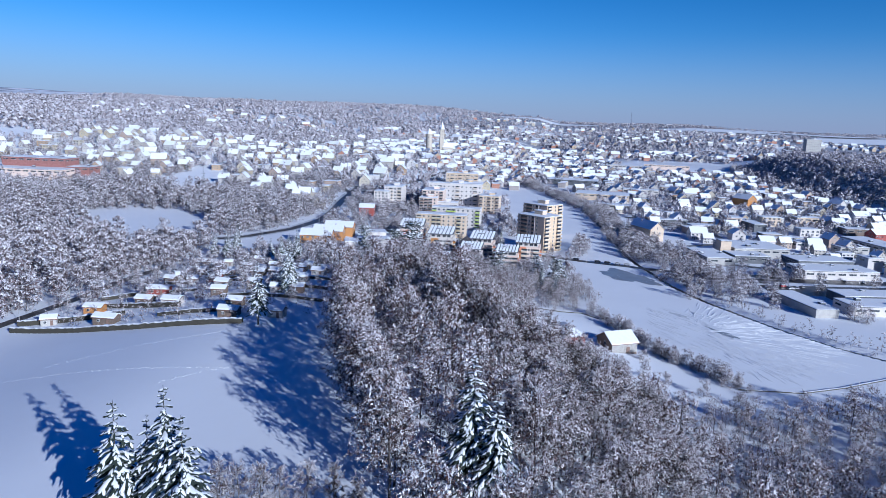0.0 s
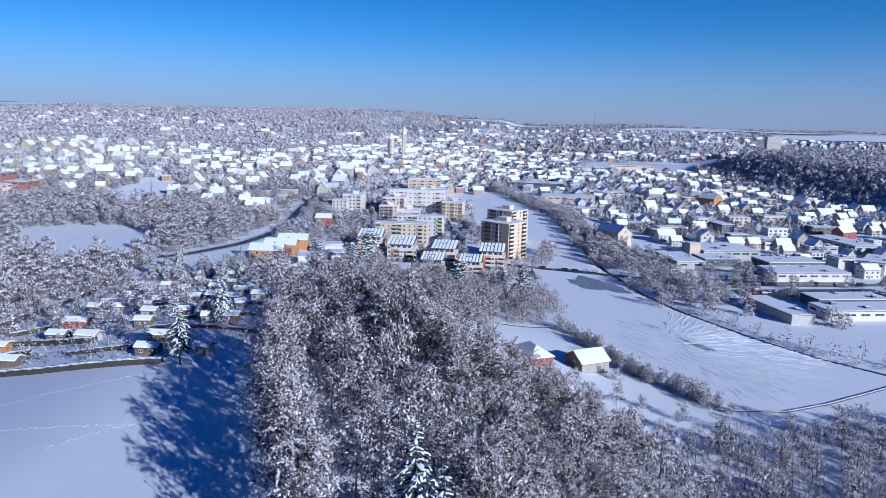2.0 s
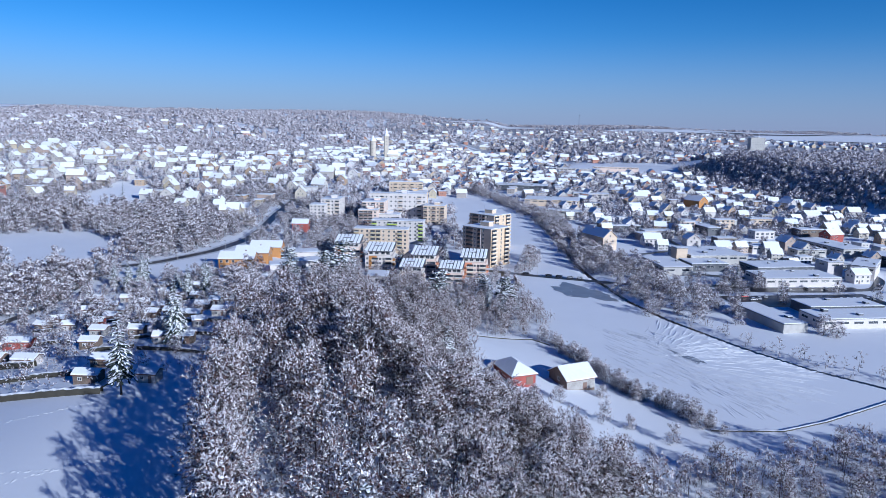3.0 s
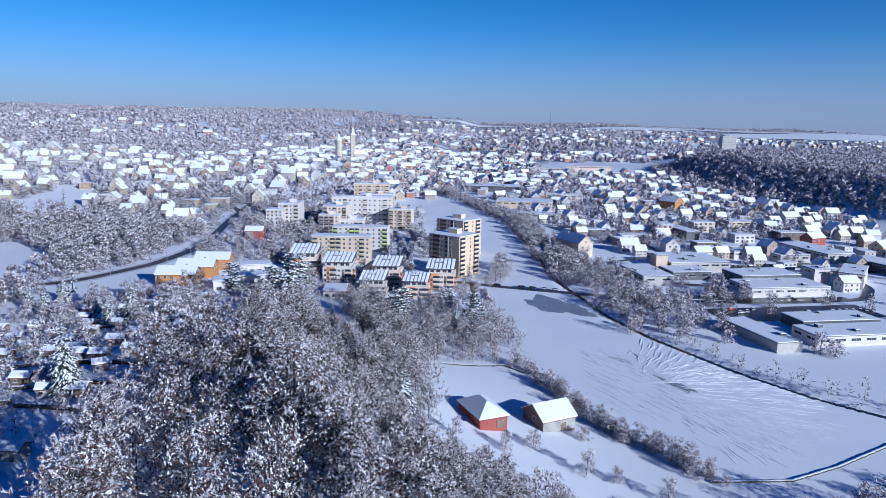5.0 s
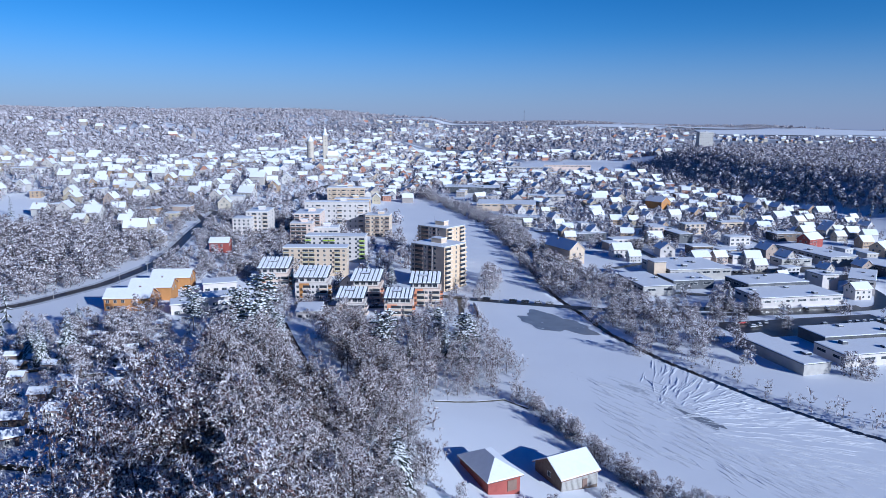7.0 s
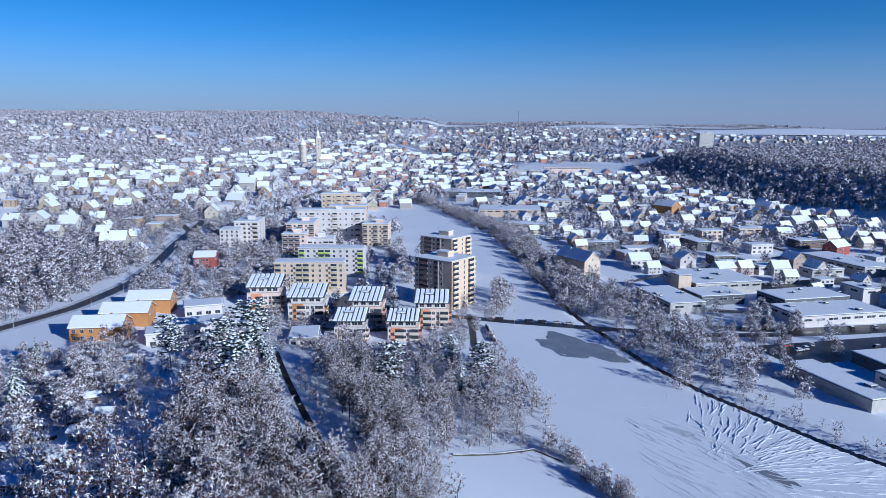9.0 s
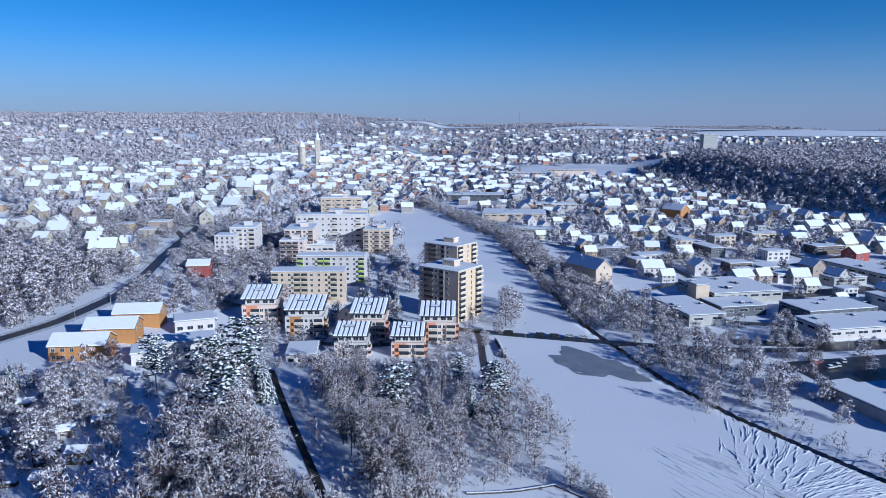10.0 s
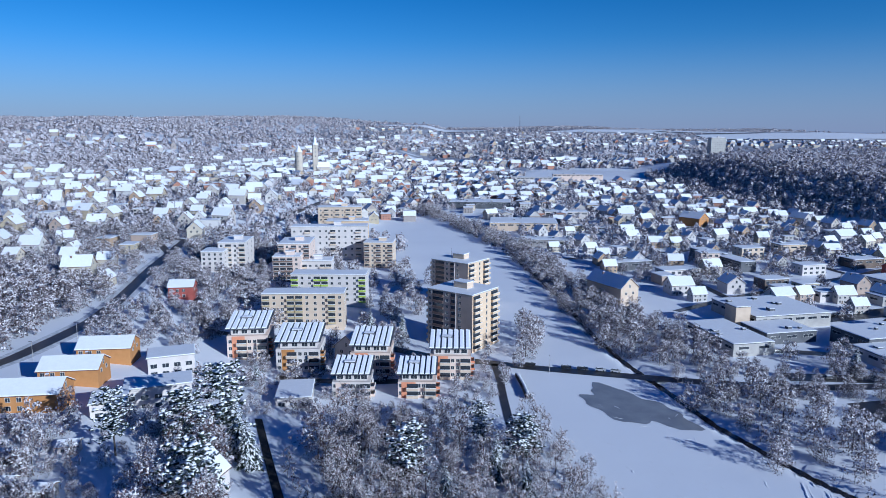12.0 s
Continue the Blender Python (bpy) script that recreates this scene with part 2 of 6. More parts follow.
def part(name, data, parent, label="", at=None):
    ob = tagged(new(name, data), label)
    ob.parent = parent
    if at is not None:
        ob.matrix_basis = at
    return ob


def smooth(a, b, v):
    t = np.clip((np.asarray(v, float) - a) / (b - a), 0, 1)
    return t * t * (3 - 2 * t)


def blend(a, b, t):
    return a + (b - a) * t


def beside(px, py, line):
    """Distance from points to a line of places."""
    best = np.full(np.shape(px), 1e9)
    for (ax, ay), (bx, by) in zip(line, line[1:]):
        dx, dy = bx - ax, by - ay
        t = np.clip(((px - ax) * dx + (py - ay) * dy) / (dx * dx + dy * dy), 0, 1)
        best = np.minimum(best, np.hypot(px - ax - t * dx, py - ay - t * dy))
    return best


def inside(px, py, ring):
    """Whether points lie in a closed outline."""
    px, py = np.asarray(px, float), np.asarray(py, float)
    hit = np.zeros(px.shape, bool)
    for (ax, ay), (bx, by) in zip(ring, ring[1:] + ring[:1]):
        if ay == by:
            continue
        cross = (ay > py) != (by > py)
        hit ^= cross & (px < (bx - ax) * (py - ay) / (by - ay) + ax)
    return hit


RIVER = [(150, 226), (135, 240), (119, 253), (99, 279), (75, 320), (60, 356), (52, 390), (44, 420), (38, 460), (31, 537), (12, 670), (-36, 817), (-60, 900)]
STREET = [(-60, 436), (-40, 424), (-17, 417), (5, 410), (38, 402), (76, 393.5), (105, 390), (137, 392), (175, 398), (215, 410), (232, 440), (236, 480)]


def land(x, y):
    """Height of the land: a valley floor, a wooded bank and plateau to the west, hills all round."""
    x, y = np.asarray(x, float), np.asarray(y, float)
    base = 0.016 * np.clip(y - 450, 0, 1100)
    edge = blend(58, 60, smooth(110, 190, y)) + blend(0, -120, smooth(200, 410, y)) + blend(0, -25, smooth(440, 720, y))
    top = blend(33, 15, smooth(150, 330, y)) + 12 * smooth(430, 800, y)
    bank = top * smooth(0, blend(92, 168, smooth(110, 195, y)) - 28 * smooth(200, 380, y), edge - x) ** 1.15
    bank = bank - 9 * smooth(85, 175, -x) * (1 - smooth(180, 330, y))
    west = 56 * smooth(260, 1100, -x) * smooth(150, 700, y)
    wood = 35 * smooth(0, 110, x - blend(365, 285, smooth(650, 1150, y))) * smooth(480, 800, y) * (1 - smooth(1200, 1700, y))
    far = 68 * smooth(1500, 4300, y) + 14 * np.sin(x / 700 + 1.0) * smooth(1500, 3500, y)
    roll = 9 * np.sin(x / 260 + y / 410) * np.sin(y / 330 - x / 520 + 1) * smooth(900, 2000, np.hypot(x, y))
    return base + bank + west + wood + far + roll


def ground_z(x, y):
    near = beside(x, y, RIVER)
    return land(x, y) - 1.5 * (1 - smooth(1.2, 4.0, near))


def z_at(x, y):
    return float(ground_z(x, y))


def steps(lo, hi, fine_lo, fine_hi, fine_step, grow=1.09):
    out = list(np.arange(fine_lo, fine_hi + 0.1, fine_step))
    s = fine_step
    while out[-1] < hi:
        s *= grow
        out.append(min(hi, out[-1] + s))
    s = fine_step
    while out[0] > lo:
        s *= grow
        out.insert(0, max(lo, out[0] - s))
    return np.array(out)


def grid_sheet(xs, ys, zf):
    gx, gy = np.meshgrid(xs, ys)
    v = np.stack([gx, gy, zf(gx, gy)], -1).reshape(-1, 3)
    w, h = len(xs), len(ys)
    i = (np.arange(h - 1)[:, None] * w + np.arange(w - 1)).ravel()
    return v, np.concatenate([np.stack([i, i + 1, i + w + 1], 1), np.stack([i, i + w + 1, i + w], 1)])


# ---- the ground ----
gv, gf = grid_sheet(steps(-3600, 3600, -180, 170, 2.4), steps(-420, 4700, -20, 460, 2.4, 1.07), ground_z)
ground_mesh = tri_mesh("ground", gv, gf, [M_GROUND])
ground_mesh.polygons.foreach_set("use_smooth", np.ones(len(gf), bool))
tagged(new("ground", ground_mesh), "snow-covered valley and wooded hills", "ground", kind="structure")


def strip(line, width, lift, every=3.0):
    """A band along a line, draped over the ground."""
    pts = []
    for (ax, ay), (bx, by) in zip(line, line[1:]):
        n = max(1, int(math.hypot(bx - ax, by - ay) / every))
        pts += [(ax + (bx - ax) * i / n, ay + (by - ay) * i / n) for i in range(n)]
    pts = np.array(pts + [line[-1]])
    for _ in range(6):
        pts[1:-1] = (pts[:-2] + 2 * pts[1:-1] + pts[2:]) / 4
    d = np.gradient(pts, axis=0)
    d /= np.hypot(d[:, 0], d[:, 1])[:, None]
    side = np.stack([-d[:, 1], d[:, 0]], 1) * width / 2
    v, f = [], []
    cols = max(2, int(width / 1.5) + 1)
    for k in range(cols):
        p = pts + side * (2 * k / (cols - 1) - 1)
        v.append(np.column_stack([p, land(p[:, 0], p[:, 1]) + lift]))
    n = len(pts)
    for k in range(cols - 1):
        i = np.arange(n - 1) + k * n
        f += [np.stack([i, i + n + 1, i + n], 1), np.stack([i, i + 1, i + n + 1], 1)]
    return np.concatenate(v), np.concatenate(f)


def band(name, label, category, line, width, lift, mat):
    v, f = strip(line, width, lift)
    return tagged(new(name, tri_mesh(name, v, f, [mat])), label, category, kind="structure")


WEST_ROAD = [(-380, 225), (-330, 248), (-287, 267), (-240, 292), (-205, 330), (-190, 372), (-188, 423), (-194, 462), (-205, 520), (-215, 600)]
band("road_verge", "slushy ploughed snow along the west road", "road", WEST_ROAD, 12, 0.10, M_SLUSH)
band("road", "wet black asphalt road on the west slope", "road", WEST_ROAD, 6.4, 0.16, M_ASPHALT)
band("road", "wet black asphalt street across the valley", "road", STREET, 6.2, 0.10, M_ASPHALT)
band("road", "narrow wet lane beside the allotments", "road", [(-185, 40), (-176, 100), (-176, 150), (-188, 215), (-215, 285)], 4.0, 0.12, M_ASPHALT)
band("path", "wet footpath beside the meadow", "path", [(-12, 415), (-10.5, 395), (-10.5, 380), (-9.5, 352), (-6, 330)], 3.0, 0.10, M_ASPHALT)
band("stream", "dark narrow stream between snowy banks", "stream", RIVER, 3.0, -1.15, M_WATER)

# ---- trees ----


def turn_basis(d):
    d = d / np.linalg.norm(d)
    a = np.cross(d, (0, 0, 1.0))
    if np.linalg.norm(a) < 1e-3:
        a = np.array((1.0, 0, 0))
    a /= np.linalg.norm(a)
    return d, a, np.cross(a, d)


class Wood:
    """Tapered sticks and thin sprays as plain triangles."""

    def __init__(self):
        self.v, self.f, self.n = [], [], 0

    def stick(self, p, q, r0, r1, n=3):
        d, a, b = turn_basis(q - p)
        ang = np.arange(n) * math.tau / n
        ring = np.cos(ang)[:, None] * a + np.sin(ang)[:, None] * b
        self.v.append(np.concatenate([p + ring * r0, q + ring * r1]))
        i = np.arange(n)
        j = (i + 1) % n
        self.f.append(np.concatenate([np.stack([i, j, j + n], 1), np.stack([i, j + n, i + n], 1)]) + self.n)
        self.n += 2 * n

    def shard(self, c, r, rng, flat=0.8):
        """A ragged clump with few faces, for trees farther off."""
        v = np.array([(1, 0, 0), (-0.5, 0.87, 0), (-0.5, -0.87, 0), (0.4, 0.5, 0.9), (-0.6, -0.3, 0.8), (0, 0, -0.7)]) * rng.uniform(0.6, 1.5, (6, 1)) * r
        a = rng.uniform(0, 6.28)
        w = np.column_stack([v[:, 0] * math.cos(a) - v[:, 1] * math.sin(a), v[:, 0] * math.sin(a) + v[:, 1] * math.cos(a), v[:, 2] * flat])
        self.v.append(w + c)
        self.f.append(np.array([(0, 1, 3), (1, 4, 3), (1, 2, 4), (2, 0, 3), (2, 3, 4), (1, 0, 5), (2, 1, 5), (0, 2, 5)]) + self.n)
        self.n += 6

    def arrays(self):
        return np.concatenate(self.v), np.concatenate(self.f)


def unit(v):
    return v / np.maximum(1e-9, np.linalg.norm(v, axis=-1, keepdims=True))


def blades(p, d, length, width, roll):
    """Many thin tapering twigs at once, their broad sides up to a roll: places and triangles."""
    d = unit(d)
    a = unit(np.cross(d, (0, 0, 1.0)) + 1e-6)
    b = np.cross(a, d)
    s = (a * np.cos(roll)[:, None] + b * np.sin(roll)[:, None]) * width[:, None] / 2
    v = np.stack([p - s, p + s, p + d * length[:, None]], 1).reshape(-1, 3)
    return v, np.arange(len(v)).reshape(-1, 3)


def ribbons(p, q, width):
    """Thin four-cornered strips from p to q, narrower at q: places and triangles."""
    s = unit(np.cross(q - p, (0, 0, 1.0)) + 1e-6) * width[:, None] / 2
    v = np.stack([p - s, p + s, q + s * 0.45, q - s * 0.45], 1).reshape(-1, 3)
    k = np.arange(len(p))[:, None] * 4
    return v, np.concatenate([k + (0, 1, 2), k + (0, 2, 3)])


def broadleaf(seed, height, spread, limbs, branches, twigs, width, reach=0.8, low=0.1, inner=0.44, droop=0.16, firm=3, thatch=2.0):
    """Bare frosted tree: (trunk and limbs, twigs). Arched limbs bear feathered branches that bend under the frost."""
    rng = np.random.default_rng(seed)
    wood = Wood()
    r0 = height * 0.013
    lean = rng.normal(0, 0.03, 2)
    stem = [np.array([lean[0] * z + rng.normal(0, 0.12), lean[1] * z + rng.normal(0, 0.12), z]) for z in np.linspace(0, height * 0.84, 5)]
    for i in range(4):
        wood.stick(stem[i], stem[i + 1], r0 * (1 - i * 0.22), r0 * (1 - (i + 1) * 0.22), 4)
    lines = []
    for k in range(limbs):
        f = low + (0.97 - low) * ((k + rng.random()) / limbs) ** 0.92
        t = f * 4
        i = min(3, int(t))
        base = stem[i] + (stem[i + 1] - stem[i]) * (t - i)
        az = k * 2.4 + rng.normal(0, 0.45)
        rise = blend(0.25, 1.2, f) + rng.normal(0, 0.14)
        length = spread * math.sqrt(max(0.10, 1 - ((f - 0.34) / 0.74) ** 2)) * rng.uniform(0.72, 1.15)
        flat = np.array([math.cos(az), math.sin(az), 0])
        u = np.linspace(0, 1, 5)[:, None]
        line = base + flat * (length * math.cos(rise) * u + 0.10 * length * u * u) + np.array([0, 0, 1.0]) * (length * math.sin(rise) * u + 0.06 * length * u - droop * length * u ** 2.4)
        line[1:] += rng.normal(0, 0.035 * length, (4, 3))
        lr = r0 * 0.40 * (1 - 0.5 * f)
        for j in range(4 if firm else 0):
            wood.stick(line[j], line[j + 1], lr * (1 - 0.23 * j), lr * (1 - 0.23 * (j + 1)), firm)
        lines.append(line)
    lines = np.array(lines)
    n = limbs * branches
    which = np.repeat(np.arange(limbs), branches)
    u = np.clip(0.16 + 0.84 * (np.tile(np.arange(branches), limbs) + rng.random(n)) / branches, 0, 0.999) * 4
    seg = u.astype(int)
    frac = (u - seg)[:, None]
    p = lines[which, seg] * (1 - frac) + lines[which, seg + 1] * frac
    along = unit(lines[which, seg + 1] - lines[which, seg])
    bd = unit(along * 0.75 + rng.normal(0, 0.55, (n, 3)) + (0, 0, 0.18))
    bl = spread * rng.uniform(0.22, 0.46, n) * (1.12 - 0.10 * u)
    sag = rng.uniform(0.10, 0.45, n) * bl
    mid = p + bd * bl[:, None] * 0.5 + np.column_stack([0 * bl, 0 * bl, 0.10 * sag])
    tip = p + bd * bl[:, None] - np.column_stack([0 * bl, 0 * bl, sag])
    thick = np.full(n, width * 0.95)
    pieces = [ribbons(p, mid, thick), ribbons(mid, tip, thick * 0.6)]
    m = n * twigs
    of = np.repeat(np.arange(n), twigs)
    w = rng.uniform(0.12, 1.02, m)[:, None]
    at = (1 - w) ** 2 * p[of] + 2 * w * (1 - w) * mid[of] + w * w * tip[of] + rng.normal(0, 0.05, (m, 3))
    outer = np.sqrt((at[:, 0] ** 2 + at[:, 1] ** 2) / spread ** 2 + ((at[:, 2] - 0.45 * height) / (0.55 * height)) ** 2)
    # Twigs inside the crown get the dark copy, standing for inner shade.
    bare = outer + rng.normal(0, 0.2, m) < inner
    td = unit(tip[of] - p[of]) * 0.75 + rng.normal(0, 0.62, (m, 3)) * (1, 1, 0.75) + (0, 0, 0.06)
    pieces.append(blades(at, td, reach * rng.uniform(0.45, 1.2, m) * (1.15 - 0.45 * w[:, 0]) * np.where(bare, 1.7, 1.0),
                         width * rng.uniform(0.6, 1.45, m) * np.where(bare, thatch, 1.0), rng.normal(0, 0.6, m)))
    vs, fs, k = [], [], 0
    for v, f in pieces:
        vs.append(v), fs.append(f + k)
        k += len(v)
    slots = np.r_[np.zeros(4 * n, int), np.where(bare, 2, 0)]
    return wood.arrays(), (np.concatenate(vs), np.concatenate(fs), slots)


def lobed(seed, height, spread, lobes, per, size, dark_share=0.16, low=0.14):
    """Dense frosted crown of many small sprays on overlapping lobes: (trunk and limbs, sprays)."""
    rng = np.random.default_rng(seed)
    wood = Wood()
    wood.stick(np.zeros(3), np.array([0, 0, height * 0.62]), height * 0.013, height * 0.006, 4)
    vs, slots = [], []
    for k in range(lobes):
        f = (k + rng.uniform(0.2, 0.8)) / lobes
        az = k * 2.4 + rng.normal(0, 0.4)
        out = spread * 0.60 * math.sqrt(max(0.03, 1 - ((f - 0.30) / 0.76) ** 2)) * rng.uniform(0.75, 1.12)
        c = np.array([math.cos(az) * out, math.sin(az) * out, height * (low + 0.08 + (0.80 - low) * f)])
        r = spread * rng.uniform(0.34, 0.52) * (1.1 - 0.38 * f)
        wood.stick(np.array([0, 0, c[2] * 0.62]), c, height * 0.005, 0.04)
        d = unit(rng.normal(0, 1, (per, 3)))
        p = c + d * (r * rng.uniform(0.45, 1.12, (per, 1))) * (1, 1, 0.82)
        face = unit(d + rng.normal(0, 0.55, d.shape) + (0, 0, 0.25))
        a = unit(np.cross(face, rng.normal(0, 1, d.shape)))
        b = np.cross(face, a)
        s = size * rng.uniform(0.55, 1.5, (per, 1))
        vs.append(np.stack([p + a * s * 1.25, p - a * s * 0.7 + b * s * 0.5, p - a * s * 0.6 - b * s * 0.5], 1).reshape(-1, 3))
        # Downward sprays take the dark copy too, as an underside in shade.
        slots.append(np.where((rng.random(per) < dark_share) | (d[:, 2] < -0.35), 2, 0))
    v = np.concatenate(vs)
    return wood.arrays(), (v, np.arange(len(v)).reshape(-1, 3), np.concatenate(slots))


def thicken(shape, other):
    """A tree whose crown takes in the sprays of another."""
    (wood, (v, f, m)), (_, (w, g, n)) = shape, other
    return wood, (np.concatenate([v, w]), np.concatenate([f, g + len(v)]), np.r_[m, n])


def conifer(seed, height, radius, tiers, per, start=0.06, fingers=3):
    """Snowy spruce: trunk, drooping needle boughs with side shoots, and the snow that lies along them."""
    rng = np.random.default_rng(seed)
    trunk, green, load = Wood(), Wood(), Wood()
    trunk.stick(np.zeros(3), np.array([0, 0, height * 0.97]), height * 0.013, 0.03, 6)
    up = np.array([0, 0, 1.0])

    def tent(mesh, axis, widths, side, drop, lift):
        """A roof-shaped strip along an axis of places."""
        rows = []
        for c, w in zip(axis, widths):
            rows += [c - side * w - up * (drop * w) + up * lift, c + up * lift, c + side * w - up * (drop * w) + up * lift]
        mesh.v.append(np.array(rows))
        f = []
        for i in range(len(axis) - 1):
            k = 3 * i
            f += [(k, k + 1, k + 4), (k, k + 4, k + 3), (k + 1, k + 2, k + 5), (k + 1, k + 5, k + 4)]
        mesh.f.append(np.array(f) + mesh.n)
        mesh.n += len(rows)

    def shoot(root, way, length, w, droop, snowy):
        side = unit(np.cross(way, up))
        axis = [root + way * (length * u) - up * (droop * length * u ** 1.7) + rng.normal(0, 0.05, 3) for u in (0, 0.4, 0.75, 1.0)]
        tent(green, axis, (w * 0.45, w, w * 0.85, w * 0.12), side, 0.75, 0)
        if snowy:
            a, b = rng.uniform(0.0, 0.3), rng.uniform(0.82, 1.0)
            snow = [root + way * (length * u) - up * (droop * length * u ** 1.7) for u in (a, 0.45, 0.72, b)]
            k = rng.uniform(0.55, 0.95, 4)
            tent(load, snow, (w * 0.25 * k[0], w * 0.85 * k[1], w * 0.85 * k[2], w * 0.15), side, 0.6, 0.05 + 0.04 * w)
        return axis

    for k in range(tiers):
        f = start + (0.985 - start) * (k + 0.35 * rng.random()) / tiers
        n = max(3, int(per * (1.12 - f)))
        for j in range(n):
            az = math.tau * (j + rng.random() * 0.8) / n + k * 1.1
            length = radius * (1 - f) ** 0.80 * rng.uniform(0.62, 1.12) + 0.35
            out = np.array([math.cos(az), math.sin(az), 0])
            way = unit(out + up * blend(-0.05, 0.55, f ** 2))
            axis = shoot(up * (f * height + rng.normal(0, 0.2)), way, length, 0.11 * length + 0.20, rng.uniform(0.35, 0.7), rng.random() < 0.88)
            if length > 1.6:
                for c in range(fingers):
                    s = 1 if c % 2 else -1
                    root = axis[1] + (axis[2] - axis[1]) * (c / max(1, fingers - 1)) * 1.2
                    turn = az + s * rng.uniform(0.5, 0.95)
                    shoot(root, np.array([math.cos(turn), math.sin(turn), -0.1]), length * rng.uniform(0.28, 0.46), 0.06 * length + 0.14, rng.uniform(0.4, 0.8), rng.random() < 0.78)
    return trunk.arrays(), green.arrays(), load.arrays()


def pine(seed, height, radius, limbs, clumps):
    """Broad pine: a bare lower stem, and an uneven crown of needle clumps heaped with snow."""
    rng = np.random.default_rng(seed)
    trunk, green, load = Wood(), Wood(), Wood()
    trunk.stick(np.zeros(3), np.array([0.3, 0.1, height * 0.95]), height * 0.014, 0.08, 6)
    for k in range(limbs):
        f = 0.30 + 0.68 * (k + rng.random()) / limbs
        az = k * 2.4 + rng.normal(0, 0.4)
        length = radius * math.sqrt(max(0.06, 1 - ((f - 0.5) / 0.56) ** 2)) * rng.uniform(0.65, 1.15)
        base = np.array([0, 0, f * height])
        tip = base + np.array([math.cos(az) * length, math.sin(az) * length, length * rng.uniform(-0.15, 0.35)])
        trunk.stick(base, tip, 0.12, 0.04)
        for j in range(clumps):
            u = (j + rng.uniform(0.3, 1.0)) / clumps
            c = base + (tip - base) * u + rng.normal(0, 0.5, 3)
            r = rng.uniform(0.55, 1.05)
            green.shard(c, r, rng, 0.6)
            if rng.random() < 0.95:
                load.shard(c + np.array([0, 0, 0.30 * r]) + rng.normal(0, 0.12, 3), r * rng.uniform(0.75, 1.1), rng, 0.5)
    return trunk.arrays(), green.arrays(), load.arrays()


def join(shapes, spots):
    """Joins copies of shapes (places, triangles, slots) at spots: rows of shape, x, y, z, turn, scale, stretch."""
    vs, fs, ms, k = [], [], [], 0
    for i, x, y, z, a, s, h in spots:
        v, f, m = shapes[int(i)]
        c, n = math.cos(a) * s, math.sin(a) * s
        w = np.empty((len(v), 3), np.float32)
        w[:, 0], w[:, 1], w[:, 2] = x + c * v[:, 0] - n * v[:, 1], y + n * v[:, 0] + c * v[:, 1], z + s * h * v[:, 2]
        vs.append(w), fs.append(f + k), ms.append(m)
        k += len(v)
    return np.concatenate(vs), np.concatenate(fs), np.concatenate(ms)


def scatter(ring, gap, seed, jitter=0.42):
    """Places on a loosened grid within an outline."""
    rng = np.random.default_rng(seed)
    xs, ys = [p[0] for p in ring], [p[1] for p in ring]
    gx, gy = np.meshgrid(np.arange(min(xs), max(xs), gap), np.arange(min(ys), max(ys), gap))
    p = np.column_stack([gx.ravel(), gy.ravel()]) + rng.uniform(-jitter, jitter, (gx.size, 2)) * gap
    return p[inside(p[:, 0], p[:, 1], ring)]


SHAPES = [thicken(broadleaf(11 + i, h, s, 18, 7, 44, 0.115, 0.60, 0.10), lobed(171 + i, h, s * 0.94, 16, 95, 0.21, 0.22))
          for i, (h, s) in enumerate(((20, 6.2), (22, 6.8), (18, 6.2), (23, 6.9), (19, 7.0)))]
BARE = [broadleaf(31 + i, h, s, 18, 7, 50, 0.085, 0.80, 0.14, 0.64, 0.04) for i, (h, s) in enumerate(((21, 6.4), (19, 6.2)))]


def whole(pair):
    """Wood and twigs of a tree as one shape: places, triangles, slots."""
    a, b = pair
    return np.concatenate([a[0], b[0]]), np.concatenate([a[1], b[1] + len(a[0])]), np.r_[np.ones(len(a[1]), int), b[2] if len(b) > 2 else np.zeros(len(b[1]), int)]


MIDDLE = [whole(thicken(broadleaf(51 + i, h, s, 12, 4, 9, 0.20, 0.9, 0.08, 0.3, firm=0), lobed(181 + i, h, s, 13, 74, 0.30, 0.20, 0.06))) for i, (h, s) in enumerate(((18, 6.0), (20, 6.4), (16, 6.0)))]
BUSHY = [whole(lobed(61 + i, h, s, 13, 78, 0.36, 0.17, 0.0)) for i, (h, s) in enumerate(((12, 5.4), (14, 5.8), (11, 5.4)))]
SHRUBS = [broadleaf(71 + i, 4.2, 2.0, 6, 3, 9, 0.13, 0.6, 0.04, 0.3, firm=0) for i in range(3)]


def tuft(seed, pieces, radius, height, size):
    """A far crown: ragged frosted sprays over an uneven dome, down to the ground."""
    rng = np.random.default_rng(seed)
    w = unit(rng.normal(0, 1, (pieces, 3)))
    w[:, 2] = np.abs(w[:, 2]) * 1.25 - 0.32
    lump = 1 + 0.22 * np.sin(3 * np.arctan2(w[:, 1], w[:, 0]) + seed) * np.cos(4 * w[:, 2])
    c = w * rng.uniform(0.55, 1.05, (pieces, 1)) * lump[:, None] * (radius, radius, height * 0.6) + (0, 0, height * 0.36)
    tilt = unit(w + rng.normal(0, 0.30, w.shape))
    a = unit(np.cross(tilt, rng.normal(0, 1, w.shape)))
    b = np.cross(tilt, a)
    s = size * rng.uniform(0.6, 1.4, (pieces, 1))
    v = np.stack([c + a * s, c - a * s * 0.6 + b * s * 0.8, c - a * s * 0.5 - b * s * 0.8], 1).reshape(-1, 3)
    return v, np.arange(len(v)).reshape(-1, 3), np.where(rng.random(pieces) < 0.22, 1, 0)


